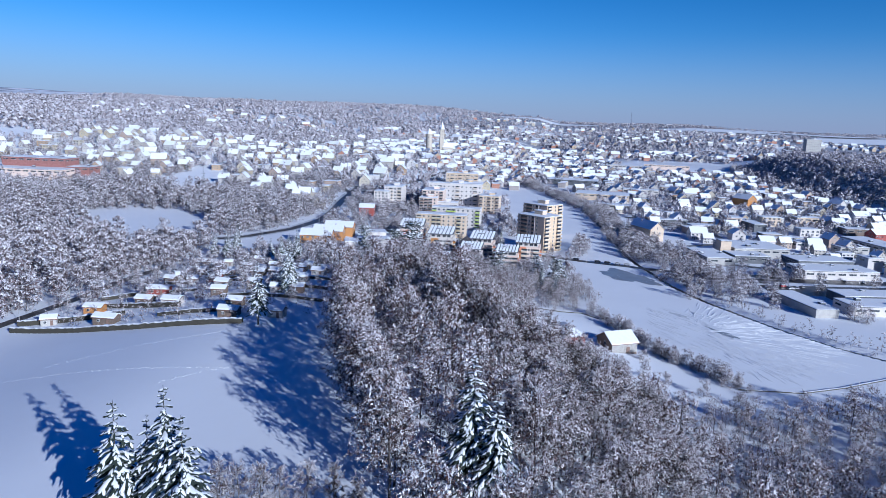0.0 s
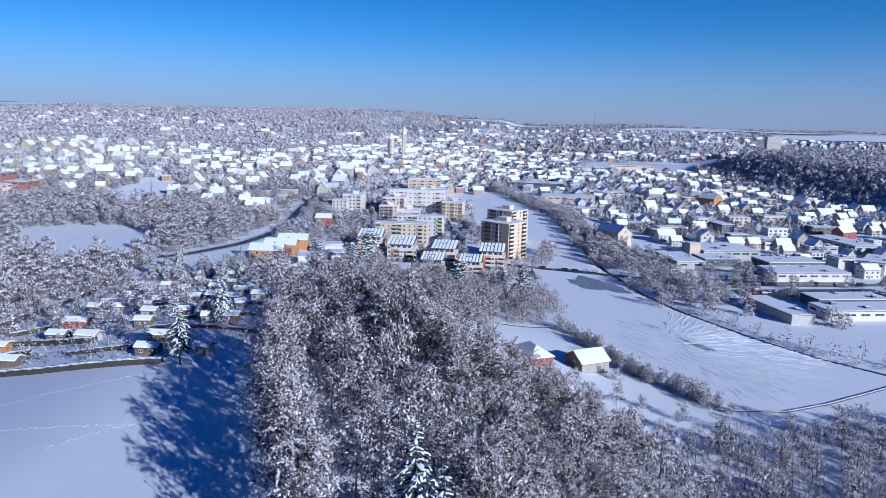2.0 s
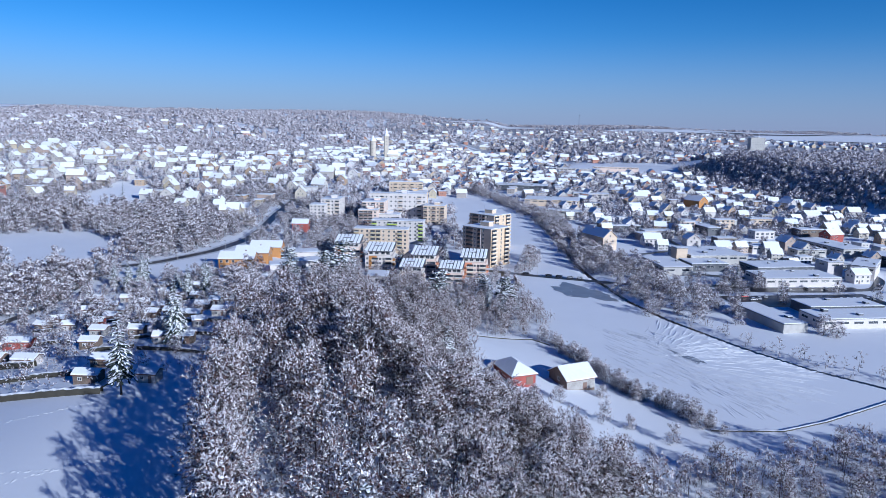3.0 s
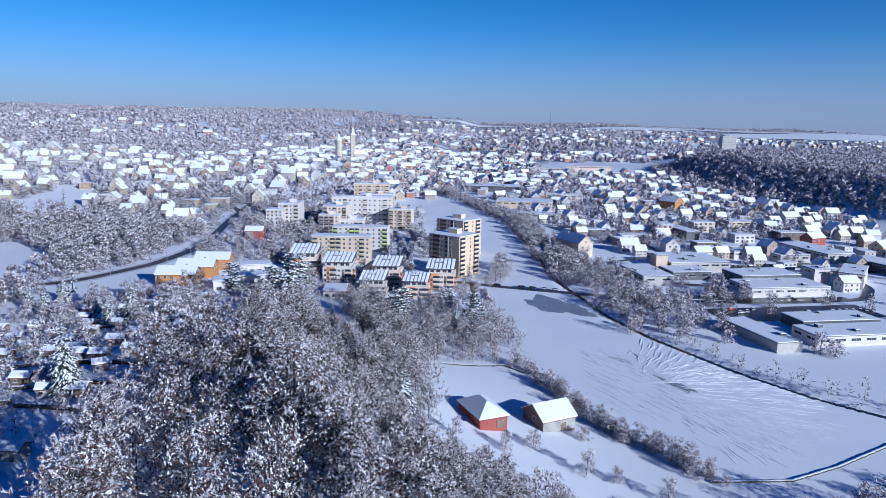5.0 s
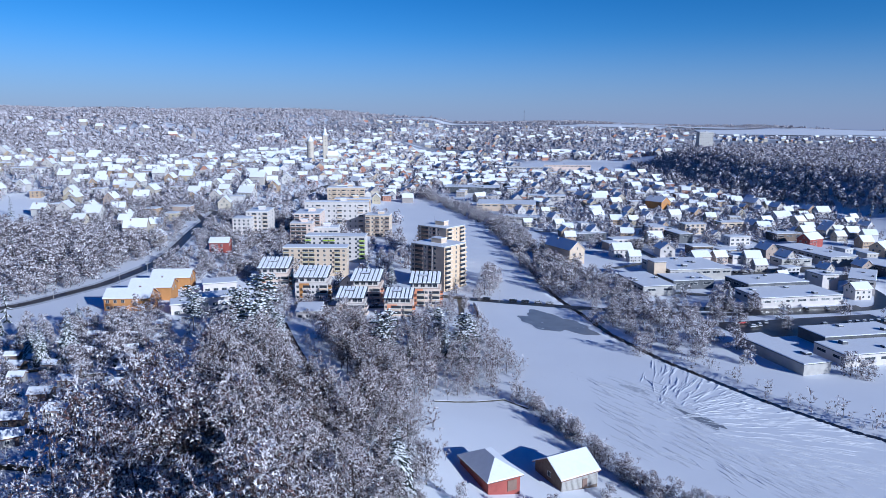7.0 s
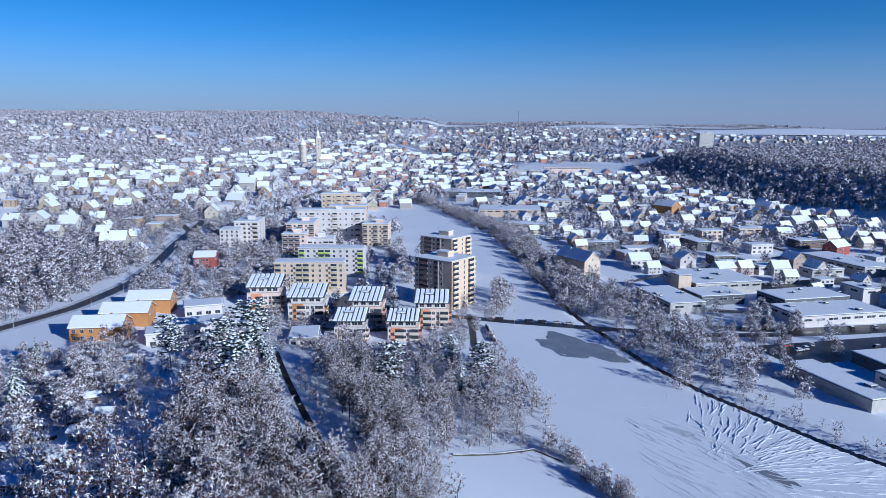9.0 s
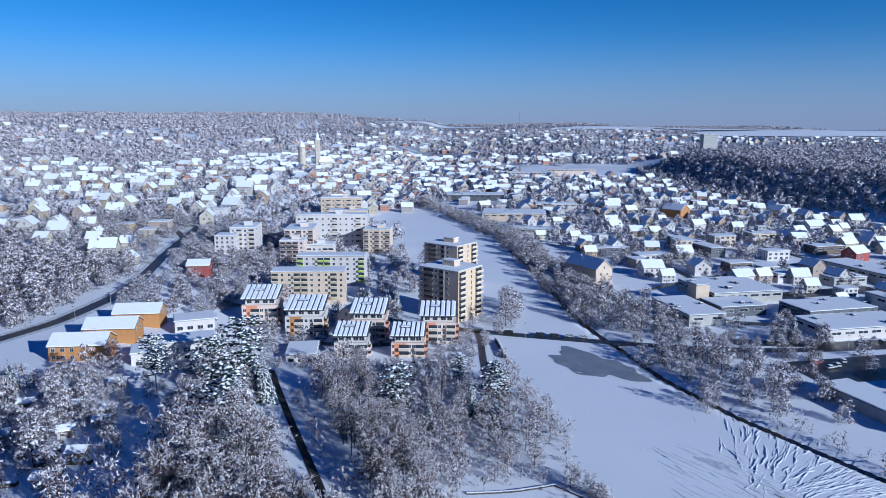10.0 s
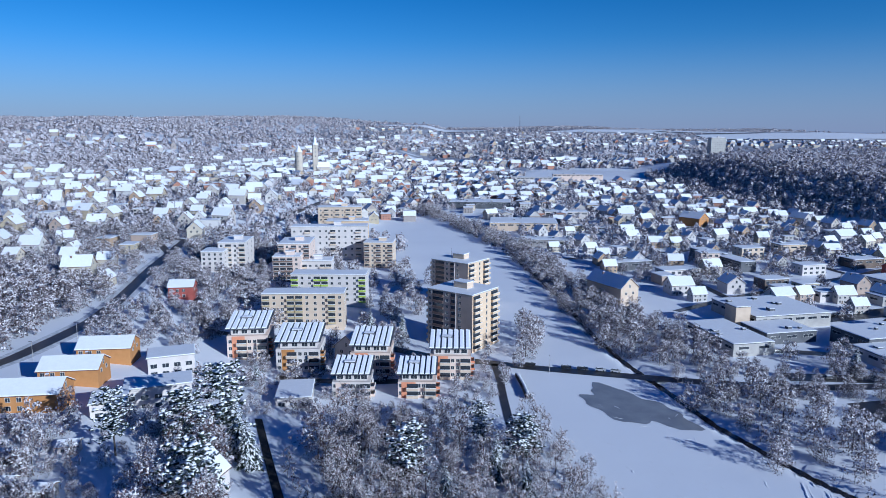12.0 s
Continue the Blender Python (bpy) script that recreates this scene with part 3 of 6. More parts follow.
TUFTS = [tuft(91 + i, 64, 4.6, 12.0, 1.35) for i in range(5)]
TUFTS_FAR = [tuft(96 + i, 26, 5.6, 11.0, 2.4) for i in range(4)]
MID2 = [whole(lobed(151 + i, h, s, 12, 56, 0.46, 0.17, 0.0)) for i, (h, s) in enumerate(((13, 5.6), (15, 6.0), (12, 5.6)))]
SPRUCES = [conifer(111 + i, h, r, t, 12) for i, (h, r, t) in enumerate(((24, 6.4, 24), (20, 5.4, 20), (26, 6.2, 25)))]
PINES = [pine(145 + i, h, 8.2, 40, 8) for i, h in enumerate((27, 23))]
LONE = conifer(141, 19.5, 4.4, 17, 9, 0.27)
SPARSE = [conifer(131 + i, 16, 3.2, 8, 6, 0.06, 0) for i in range(2)]


def tree_kind(name, label, shape, group):
    """A tree laid out once, far below the ground line of use, to be copied."""
    t = thing(name, label, "tree", group)
    part("trunk", tri_mesh("trunk", *shape[0], [M_BARK]), t)
    part("crown", tri_mesh("crown", shape[1][0], shape[1][1], [M_TWIG, M_BARK, M_SHADE_TWIG], shape[1][2]), t)
    return t


def spruce_kind(label, shape, group):
    t = thing("spruce", label, "tree", group)
    part("trunk", tri_mesh("trunk", *shape[0], [M_BARK]), t)
    part("foliage", tri_mesh("foliage", *shape[1], [M_NEEDLE]), t)
    tagged(part("snow_load", tri_mesh("snow_load", *shape[2], [M_LOAD]), t, "clumps of snow on the boughs"), kind="stuff")
    return t


class Kinds:
    """First use places the pattern itself, later uses are copies."""

    def __init__(self, patterns):
        self.patterns, self.used = patterns, set()

    def put(self, i, x, y, turn=0.0, scale=1.0, z=None, sink=0.25):
        p = self.patterns[i % len(self.patterns)]
        m = pose(x, y, (z_at(x, y) if z is None else z) - sink, 0, 0, math.degrees(turn)) @ Matrix.Diagonal((scale, scale, scale, 1))
        if p.name in self.used:
            c = copy_thing(p, m)
            c.matrix_basis = m
            return c
        self.used.add(p.name)
        p.matrix_basis = m
        return p

# ---- houses and blocks ----


def window_mesh(w, h, glass=None, frame=None):
    g = Geo()
    g.box(-w / 2 - 0.08, -0.05, -0.06, w / 2 + 0.08, 0.02, 0)
    g.box(-w / 2 - 0.08, -0.05, h, w / 2 + 0.08, 0.02, h + 0.08)
    g.box(-w / 2 - 0.08, -0.05, 0, -w / 2, 0.02, h)
    g.box(w / 2, -0.05, 0, w / 2 + 0.08, 0.02, h)
    g.box(-0.03, -0.045, 0, 0.03, 0.02, h)
    g.face([(-w / 2, -0.02, 0), (w / 2, -0.02, 0), (w / 2, -0.02, h), (-w / 2, -0.02, h)], 1)
    return g.mesh("window", [frame or M_FRAME, glass or M_GLASS])


WIN = window_mesh(1.3, 1.35)
WIN_WIDE = window_mesh(2.2, 1.5)
WIN_TALL = window_mesh(1.0, 1.7)
WIN_BAND = window_mesh(5.0, 1.2)
SIDES = {"front": (0, -1, 0), "right": (1, 0, 90), "back": (0, 1, 180), "left": (-1, 0, -90)}


def on_side(side, u, z, w, d, out=0.0):
    """Pose on a wall of a w x d building, u metres along it from its middle, seen from outside."""
    sx, sy, rot = SIDES[side]
    r = radians(rot)
    x = sx * (w / 2 + out) + u * math.cos(r)
    y = sy * (d / 2 + out) + u * math.sin(r)
    return pose(x, y, z, 0, 0, rot)


def fill_windows(parent, side, us, zs, w, d, mesh, name="window"):
    for z in zs:
        for u in us:
            part(name, mesh, parent, at=on_side(side, u, z, w, d))


def balcony_mesh(w, deep, panel, rail=1.0):
    """Projecting slab with a parapet on three sides, snow on its edge, and a dark glass panel for the shaded doorway
    recess behind.
    """
    g = Geo()
    g.box(-w / 2, -deep, -0.2, w / 2, 0.05, 0, 1)
    g.box(-w / 2, -deep, 0, w / 2, -deep + 0.1, rail)
    g.box(-w / 2, -deep + 0.1, 0, -w / 2 + 0.1, 0, rail)
    g.box(w / 2 - 0.1, -deep + 0.1, 0, w / 2, 0, rail)
    g.box(-w / 2, -deep - 0.02, rail, w / 2, -deep + 0.14, rail + 0.12, 3)
    g.box(-w / 2 + 0.15, -0.04, 0.02, w / 2 - 0.15, 0.03, 2.25, 2)
    return g.mesh("balcony", [panel, M_CONC, M_GLASS, M_SNOW])


def flat_roof(parent, w, d, z, edge=0.3, mat=None, label="snow lying on the flat roof"):
    g = Geo()
    g.box(-w / 2 - edge, -d / 2 - edge, z, w / 2 + edge, d / 2 + edge, z + 0.3)
    part("roof", g.mesh("roof", [mat or M_CONC]), parent)
    s = Geo()
    x, y, k = w / 2 + edge - 0.06, d / 2 + edge - 0.06, 0.22
    lo, hi = z + 0.3, z + 0.55
    s.v = [(-x, -y, lo), (x, -y, lo), (x, y, lo), (-x, y, lo), (-x + k, -y + k, hi), (x - k, -y + k, hi), (x - k, y - k, hi), (-x + k, y - k, hi)]
    s.f = [(4, 5, 6, 7), (0, 1, 5, 4), (1, 2, 6, 5), (2, 3, 7, 6), (3, 0, 4, 7)]
    s.m = [0] * 5
    part("snow_cover", s.mesh("snow_cover", [M_SNOW]), parent, label)


def walls(parent, w, d, h, mat, below=1.5):
    g = Geo()
    g.box(-w / 2, -d / 2, -below, w / 2, d / 2, h)
    return part("wall", g.mesh("wall", [mat]), parent)


def gable_shell(w, d, h, rise, wall_mat, below=1.5, over=0.5):
    """Meshes of a gabled body, roof and its snow; the ridge runs along x."""
    g = Geo()
    g.v = [(x, y, z) for x in (-w / 2, w / 2) for y, z in ((-d / 2, -below), (d / 2, -below), (d / 2, h), (0, h + rise), (-d / 2, h))]
    g.f = [(0, 4, 3, 2, 1), (5, 6, 7, 8, 9), (0, 5, 9, 4), (1, 2, 7, 6)]
    g.m = [0] * 4
    wall = g.mesh("wall", [wall_mat])
    k = rise / (d / 2)
    out = []
    for lift, thick, grow, mat in ((0.02, 0.22, over, M_TILE), (0.24, 0.30, over - 0.05, M_SNOW)):
        r = Geo()
        e = d / 2 + grow
        low = h - k * grow + lift
        top = h + rise + lift
        soft = 0.12 if mat == M_SNOW else 0.0
        outline = [(-e, low), (0, top), (e, low), (e - soft, low + thick), (0, top + thick), (-e + soft, low + thick)]
        r.extrude(outline, -w / 2 - grow, w / 2 + grow)
        r.v = [(y, -x, z) for x, y, z in r.v]
        out.append(r.mesh("roof", [mat]))
    return wall, out[0], out[1]


def gable_house(label, w, d, h, rise, wall_mat=None, group="", storeys=2, name="house", chimney=True):
    t = thing(name, label, "house", group)
    wall, roof, snow = gable_shell(w, d, h, rise, wall_mat or M_WALLS)
    part("wall", wall, t), part("roof", roof, t), part("snow_cover", snow, t, "snow lying on the pitched roof")
    n = max(2, int(w / 3))
    us = [(i + 0.5) / n * w - w / 2 for i in range(n)]
    zs = [0.9 + 2.7 * i for i in range(storeys) if 0.9 + 2.7 * i + 1.4 < h]
    fill_windows(t, "front", us[:3], zs, w, d, WIN)
    for side in ("left", "right"):
        fill_windows(t, side, (-d * 0.2, d * 0.2), zs[-1:], w, d, WIN)
        fill_windows(t, side, (0,), (h + 0.1,), w, d, WIN_TALL)
    g = Geo()
    g.box(-0.5, -0.05, 0, 0.5, 0.06, 2.05)
    part("door", g.mesh("door", [M_WOOD]), t, at=on_side("front", us[0] + 1.6, 0.1, w, d, 0.02))
    if chimney:
        c = Geo()
        c.box(-0.35, -0.35, 0, 0.35, 0.35, 1.9)
        c.box(-0.42, -0.42, 1.9, 0.42, 0.42, 2.15, 1)
        part("chimney", c.mesh("chimney", [M_CHIM, M_SNOW]), t, at=pose(w * 0.2, d * 0.12, h + rise * 0.66))
    return t


def place(t, x, y, ang, z=None):
    t.matrix_basis = pose(x, y, z_at(x, y) if z is None else z, 0, 0, ang)
    return t


def from_corner(x, y, ang, w, d):
    """The middle of a building from its front left corner."""
    a = radians(ang)
    return x + math.cos(a) * w / 2 - math.sin(a) * d / 2, y + math.sin(a) * w / 2 + math.cos(a) * d / 2


TAKEN = []          # footprints: x, y, radius


def claim(x, y, r):
    TAKEN.append((x, y, r))


# -- the two towers
def tower_block():
    t = thing("tower_block", "nine-storey beige tower block with shade-darkened walls and snowy flat roof", "apartment building", "pair of tower blocks")
    w, d, h, n = 25.0, 20.7, 25.6, 9
    g = Geo()
    g.box(-w / 2, -d / 2, -2, w / 2, d / 2, h)
    me = g.mesh("wall", [M_TOWER_SHADE, M_BEIGE])
    # Sunward face stays lighter beige; the other walls' colour carries shade.
    me.polygons[3].material_index = 1
    part("wall", me, t)
    flat_roof(t, w, d, h, 0.25)
    top = Geo()
    top.box(-3.8, -2.2, h + 0.5, 3.8, 2.8, h + 3.2)
    top.box(-4.0, -2.4, h + 3.2, 4.0, 3.0, h + 3.55, 1)
    part("lift_house", top.mesh("lift_house", [M_CREAM, M_SNOW]), t, "beige lift house on the roof")
    mast = Geo()
    mast.prism(-7, 1, h + 0.4, h + 5.5, 0.08, 0.04, 6)
    part("antenna", mast.mesh("antenna", [M_STEEL]), t)
    # Dark glass panels stand for the shade inside the loggia recesses.
    log = Geo()
    log.box(-3.0, -0.05, 0, 3.0, 0.25, 2.3, 1)
    log.box(-3.0, -0.35, -0.1, 3.0, -0.05, 0.85)
    logm = log.mesh("loggia", [M_BROWN, M_GLASS])
    slim = Geo()
    slim.box(-1.2, -0.05, 0, 1.2, 0.25, 2.3, 1)
    slim.box(-1.2, -0.3, -0.1, 1.2, -0.05, 0.85)
    slimm = slim.mesh("loggia", [M_BROWN, M_GLASS])
    bal = balcony_mesh(5.6, 1.3, M_BEIGE)
    pipe = Geo()
    pipe.box(-0.2, -0.25, -1, 0.2, 0.02, h)
    part("downpipe", pipe.mesh("downpipe", [M_WHITE]), t, at=on_side("front", 3.4, 0, w, d))
    for i in range(n):
        z = 0.5 + i * 2.8
        part("loggia", logm, t, at=on_side("front", -6.6, z, w, d))
        part("loggia", slimm, t, at=on_side("front", 1.8, z, w, d))
        part("window", WIN, t, at=on_side("front", -1.6, z + 0.7, w, d))
        part("window", WIN, t, at=on_side("front", 5.6, z + 0.7, w, d))
        part("window", WIN, t, at=on_side("front", -11, z + 0.7, w, d))
        for u in (-7.0, 7.0):
            part("balcony", bal, t, at=on_side("right", u, z, w, d))
            part("balcony", bal, t, at=on_side("left", u, z, w, d))
        part("window", WIN_TALL, t, at=on_side("right", 0.8, z + 0.5, w, d))
        fill_windows(t, "back", (-8, -3, 3, 8), (z + 0.7,), w, d, WIN)
    return t


tower = tower_block()
tower.matrix_basis = pose(-25.2, 444.3, 0.4, 0, 0, -36)
copy_thing(tower, pose(-26.5, 516.6, 0.4, 0, 0, -36))
claim(-25.2, 444.3, 17), claim(-26.5, 516.6, 17)


# -- the row of villas with ribbed snow on their single-pitch roofs
def villa(w, d, h, accent, body, storeys, label):
    t = thing("apartment_villa", label, "apartment building", "villas with ribbed roofs")
    walls(t, w, d, h - 3.0, body)
    p = Geo()
    p.box(-w / 2 + 1.4, -d / 2 + 1.6, h - 3.0, w / 2 - 1.4, d / 2 - 0.5, h - 0.1)
    part("penthouse", p.mesh("penthouse", [M_WHITE]), t, "set-back top floor")
    rise = d * 0.16
    r = Geo()
    r.v = [(-w / 2 - 0.5, -d / 2 - 0.8, h - 0.1), (w / 2 + 0.5, -d / 2 - 0.8, h - 0.1), (w / 2 + 0.5, d / 2 + 0.3, h + rise), (-w / 2 - 0.5, d / 2 + 0.3, h + rise)]
    r.v += [(x, y, z + 0.3) for x, y, z in r.v]
    r.f = [(3, 2, 1, 0), (4, 5, 6, 7), (0, 1, 5, 4), (1, 2, 6, 5), (2, 3, 7, 6), (3, 0, 4, 7)]
    r.m = [0] * 6
    part("roof", r.mesh("roof", [M_STEEL]), t, "dark single-pitch roof")
    n = 7
    k = (rise + 0.1) / (d + 1.1)
    wide = (w + 0.6) / n * 0.80
    y0, y1 = -d / 2 - 0.6, d / 2 + 0.1
    za, zb = h + 0.22, h + 0.22 + k * (y1 - y0)
    g = Geo()
    g.v = [(0, y0, za), (wide, y0, za), (wide, y1, zb), (0, y1, zb), (0.15, y0 + 0.2, za + 0.5), (wide - 0.5, y0 + 0.2, za + 0.3),
           (wide - 0.5, y1 - 0.2, zb + 0.3), (0.15, y1 - 0.2, zb + 0.5)]
    g.f, g.m = [(4, 5, 6, 7), (0, 1, 5, 4), (1, 2, 6, 5), (2, 3, 7, 6), (3, 0, 4, 7)], [0] * 5
    rib = g.mesh("snow_rib", [M_SNOW])
    for i in range(n):
        part("snow_rib", rib, t, "rib of snow on the sloping roof" if i == 0 else "", at=pose(-w / 2 - 0.3 + i * (w + 0.6) / n, 0, 0))
    s = Geo()
    s.box(-2.2, -1.3, 0, 2.2, 1.3, 0.5)
    s.box(-2.0, -1.1, 0.5, 2.0, 1.1, 0.75, 1)
    part("roof_hatch", s.mesh("roof_hatch", [M_STEEL, M_SNOW]), t, at=pose(-w * 0.1, 1.5, h + 0.16 * d * 0.62 + 0.25))
    a = Geo()
    a.box(-2.6, -0.12, 0, 2.6, 0.05, h - 3.2)
    part("accent_panel", a.mesh("accent_panel", [accent]), t, "coloured render panel", at=on_side("front", -w * 0.22, 0, w, d))
    bal = balcony_mesh(4.2, 1.4, M_CREAM)
    bal2 = balcony_mesh(4.6, 1.5, accent)
    for i in range(storeys):
        z = 0.3 + i * 2.9
        part("balcony", bal, t, at=on_side("front", -w * 0.22 + 1.4, z, w, d, 0.12))
        fill_windows(t, "front", (w * 0.05, w * 0.18), (z + 0.8,), w, d, WIN)
        part("balcony", bal, t, at=on_side("front", w * 0.36, z, w, d))
        part("window", WIN, t, at=on_side("front", -w * 0.42, z + 0.8, w, d))
        part("balcony", bal2, t, at=on_side("right", -d * 0.28, z, w, d))
        fill_windows(t, "right", (d * 0.1, d * 0.3), (z + 0.8,), w, d, WIN)
        fill_windows(t, "left", (-d * 0.25, 0, d * 0.25), (z + 0.8,), w, d, WIN)
    for u in (-w * 0.3, -w * 0.08, w * 0.15, w * 0.33):
        part("window", WIN_WIDE, t, at=on_side("front", u, h - 2.4, w, d, -1.6))
    return t


for (x, y, ang, w, d, h, accent, body, n, text) in (
        (-38.3, 396.5, 0, 16.2, 16, 12.6, M_CORAL, M_PINK, 3, "pale four-storey villa with coral panel and ribbed snowy roof"),
        (-70.5, 400, 0, 16, 17, 12.4, M_CORAL, M_PINK, 3, "pink four-storey villa with coral panel and ribbed snowy roof"),
        (-100.2, 398.5, 3, 17.5, 17, 12.6, M_ORANGE, M_WHITE, 3, "white four-storey villa with orange end and snowy roof"),
        (-122, 405, 6, 16.5, 17, 13.0, M_CORAL, M_PINK, 3, "pale pink villa behind trees with snowy roof"),
        (-73.4, 375, 1, 14, 14, 9.2, M_PINK, M_WHITE, 2, "white three-storey villa with ribbed snowy roof"),
        (-49.3, 376.5, 0, 14, 13, 9.2, M_CORAL, M_PINK, 2, "pink three-storey villa with ribbed snowy roof")):
    cx, cy = from_corner(x, y, ang, w, d)
    place(villa(w, d, h, accent, body, n, text), cx, cy, ang, z_at(cx, cy))
    claim(cx, cy, 12)


# -- slab blocks
def slab_block(label, x, y, ang, w, d, top, storeys, body, panel, cols, group="", base=None, roof_house=True, pattern="wwbbww"):
    cx, cy = from_corner(x, y, ang, w, d)
    base = z_at(cx, cy) if base is None else base
    h = top - base
    t = thing("apartment_block", label, "apartment building", group)
    walls(t, w, d, h, body, 3)
    flat_roof(t, w, d, h, 0.35)
    step = (h - 0.6) / storeys
    bal = balcony_mesh(w / cols * 0.92, 1.2, panel)
    for c in range(cols):
        u = (c + 0.5) / cols * w - w / 2
        kind = pattern[c % len(pattern)]
        for i in range(storeys):
            z = 0.4 + i * step
            if kind == "b":
                part("balcony", bal, t, at=on_side("front", u, z, w, d))
            else:
                part("window", WIN, t, at=on_side("front", u, z + 0.8, w, d))
    for i in range(storeys):
        for side in ("left", "right"):
            fill_windows(t, side, (-d * 0.2, d * 0.2), (1.2 + i * step,), w, d, WIN)
    if roof_house:
        g = Geo()
        g.box(-2.5, -2, h + 0.3, 2.5, 2, h + 2.6)
        g.box(-2.7, -2.2, h + 2.6, 2.7, 2.2, h + 2.95, 1)
        part("lift_house", g.mesh("lift_house", [body, M_SNOW]), t, at=pose(w * 0.1, 0, 0))
    t.matrix_basis = pose(cx, cy, base, 0, 0, ang)
    for k in (-0.3, 0, 0.3):
        a = radians(ang)
        claim(cx + math.cos(a) * w * k, cy + math.sin(a) * w * k, max(d, w * 0.3) * 0.62)
    return t


slab_block("cream five-storey slab block with tan balconies", -122.4, 457.5, 3.5, 39.5, 12, 19.2, 5, M_CREAM, M_OLIVE, 10, base=4.0, roof_house=False, pattern="bwwbbwwwbw")
slab_block("white slab block with lime-green balconies", -119, 502, 0, 41, 12, 19.6, 5, M_WHITE, M_GREEN, 10, base=4.0, roof_house=False, pattern="bwwbbwwwwb")
slab_block("low white block with flat snowy roof", -127, 546, 4, 22, 13, 18.5, 3, M_WHITE, M_CREAM, 6, pattern="bbwwbb")
slab_block("pink stepped apartment block, lower part", -138, 536, 4, 16, 12, 23, 5, M_PINK, M_BROWN, 4, pattern="bbbw")
slab_block("pink stepped apartment block, taller part", -138, 549, 4, 19, 26, 28.5, 7, M_PINK, M_BROWN, 5, pattern="bwbwb")
slab_block("white apartment block, lower part", -178, 529, 4, 13, 14, 27, 4, M_WHITE, M_CREAM, 4, pattern="wwww", roof_house=False)
slab_block("white apartment block, taller part with beige balconies", -172, 541, 4, 16, 24, 30.5, 5, M_WHITE, M_CREAM, 4, pattern="wbwb")
slab_block("long white apartment block behind trees", -147, 620, 6, 54, 13, 29, 5, M_WHITE, M_CREAM, 12, pattern="wwbw")
slab_block("block with deep orange balconies", -133, 678, 6, 33, 16, 25.5, 4, M_BEIGE, M_ORANGE, 8, pattern="b")
slab_block("cream stepped block behind the orange balconies", -146, 710, 6, 36, 16, 33, 6, M_CREAM, M_BEIGE, 8, pattern="wbwb")
slab_block("beige block with brown balconies beside the meadow", -93.5, 606.5, -2, 20, 17, 20.3, 5, M_CREAM, M_BROWN, 5, pattern="bwbwb")


# -- detached houses that stand out
def stand(t, x, y, ang, r=10, z=None):
    claim(x, y, r)
    return place(t, x, y, ang, z)


for x, y in ((-159, 382), (-157, 355), (-156, 330.5)):
    stand(gable_house("orange rendered house with snowy gable roof", 19, 11.5, 5.6, 3.0, M_ORANGE, "orange houses", 2), x, y, 8)
stand(gable_house("white gabled house with snowy roof between the villas", 17, 11, 6.5, 4.6, M_WHITE, "", 2), -72, 424, 70)
stand(gable_house("white house with dormers among garden trees", 13, 9.5, 4.6, 4.2, M_WHITE, "", 2), -88, 282, 75)
stand(gable_house("brick-red house with hipped snowy roof", 12, 10, 6, 2.6, M_RED, "", 2), -168, 476, 8)
stand(gable_house("long plastered house with steep snow-blue roof", 30, 12.5, 10, 5.4, M_CREAM, "", 3), 60, 524, 118)


def flat_house(label, w, d, h, body, accent=None, group="", storeys=2, name="house"):
    t = thing(name, label, "house", group)
    walls(t, w, d, h, body)
    flat_roof(t, w, d, h, 0.5)
    n = max(2, int(w / 4))
    us = [(i + 0.5) / n * w - w / 2 for i in range(n)]
    for i in range(storeys):
        fill_windows(t, "front", us, (0.8 + i * 2.9,), w, d, WIN_WIDE)
        for side in ("left", "right"):
            fill_windows(t, side, (-d * 0.2, d * 0.2), (0.8 + i * 2.9,), w, d, WIN)
    return t


stand(flat_house("modern white house with flat snowy roof", 16, 12, 7.5, M_WHITE), -134, 379, 22)
stand(flat_house("modern white house with terrace and flat snowy roof", 20, 11, 7.5, M_WHITE), -124, 345, 22)
stand(flat_house("low modern wing with flat snowy roof", 10, 11, 5, M_WHITE, storeys=1), -133, 331, 22)
stand(flat_house("small flat-roofed annex with wide window", 12, 17, 3.8, M_WHITE, storeys=1), -85.5, 369, 8)


# -- the two barns on the snowy lawn
def barn_with_gable():
    t = thing("shed", "grey boarded shed with snowy gable roof and open doorway", "shed")
    wall, roof, snow = gable_shell(12.0, 11.4, 3.9, 3.3, M_WOOD, over=0.6)
    part("wall", wall, t), part("roof", roof, t), part("snow_cover", snow, t, "smooth snow on the shed roof")
    g = Geo()
    g.box(0, -0.08, 0, 0.30, 0, 3.8)
    board = g.mesh("board", [M_CONC])
    for i in range(30):
        part("board", board, t, at=pose(-6.0 + i * 0.4, -5.70, 0))
    o = Geo()
    o.box(-0.8, -0.08, 0, 0.8, 0.05, 2.4)
    part("door", o.mesh("door", [M_BROWN]), t, at=on_side("front", 1.6, 0, 12, 11.4, 0.08))
    part("window", WIN, t, at=on_side("left", 0.5, 2.4, 12, 11.4))
    return t


stand(barn_with_gable(), 19.8, 210.8, 31, 9)


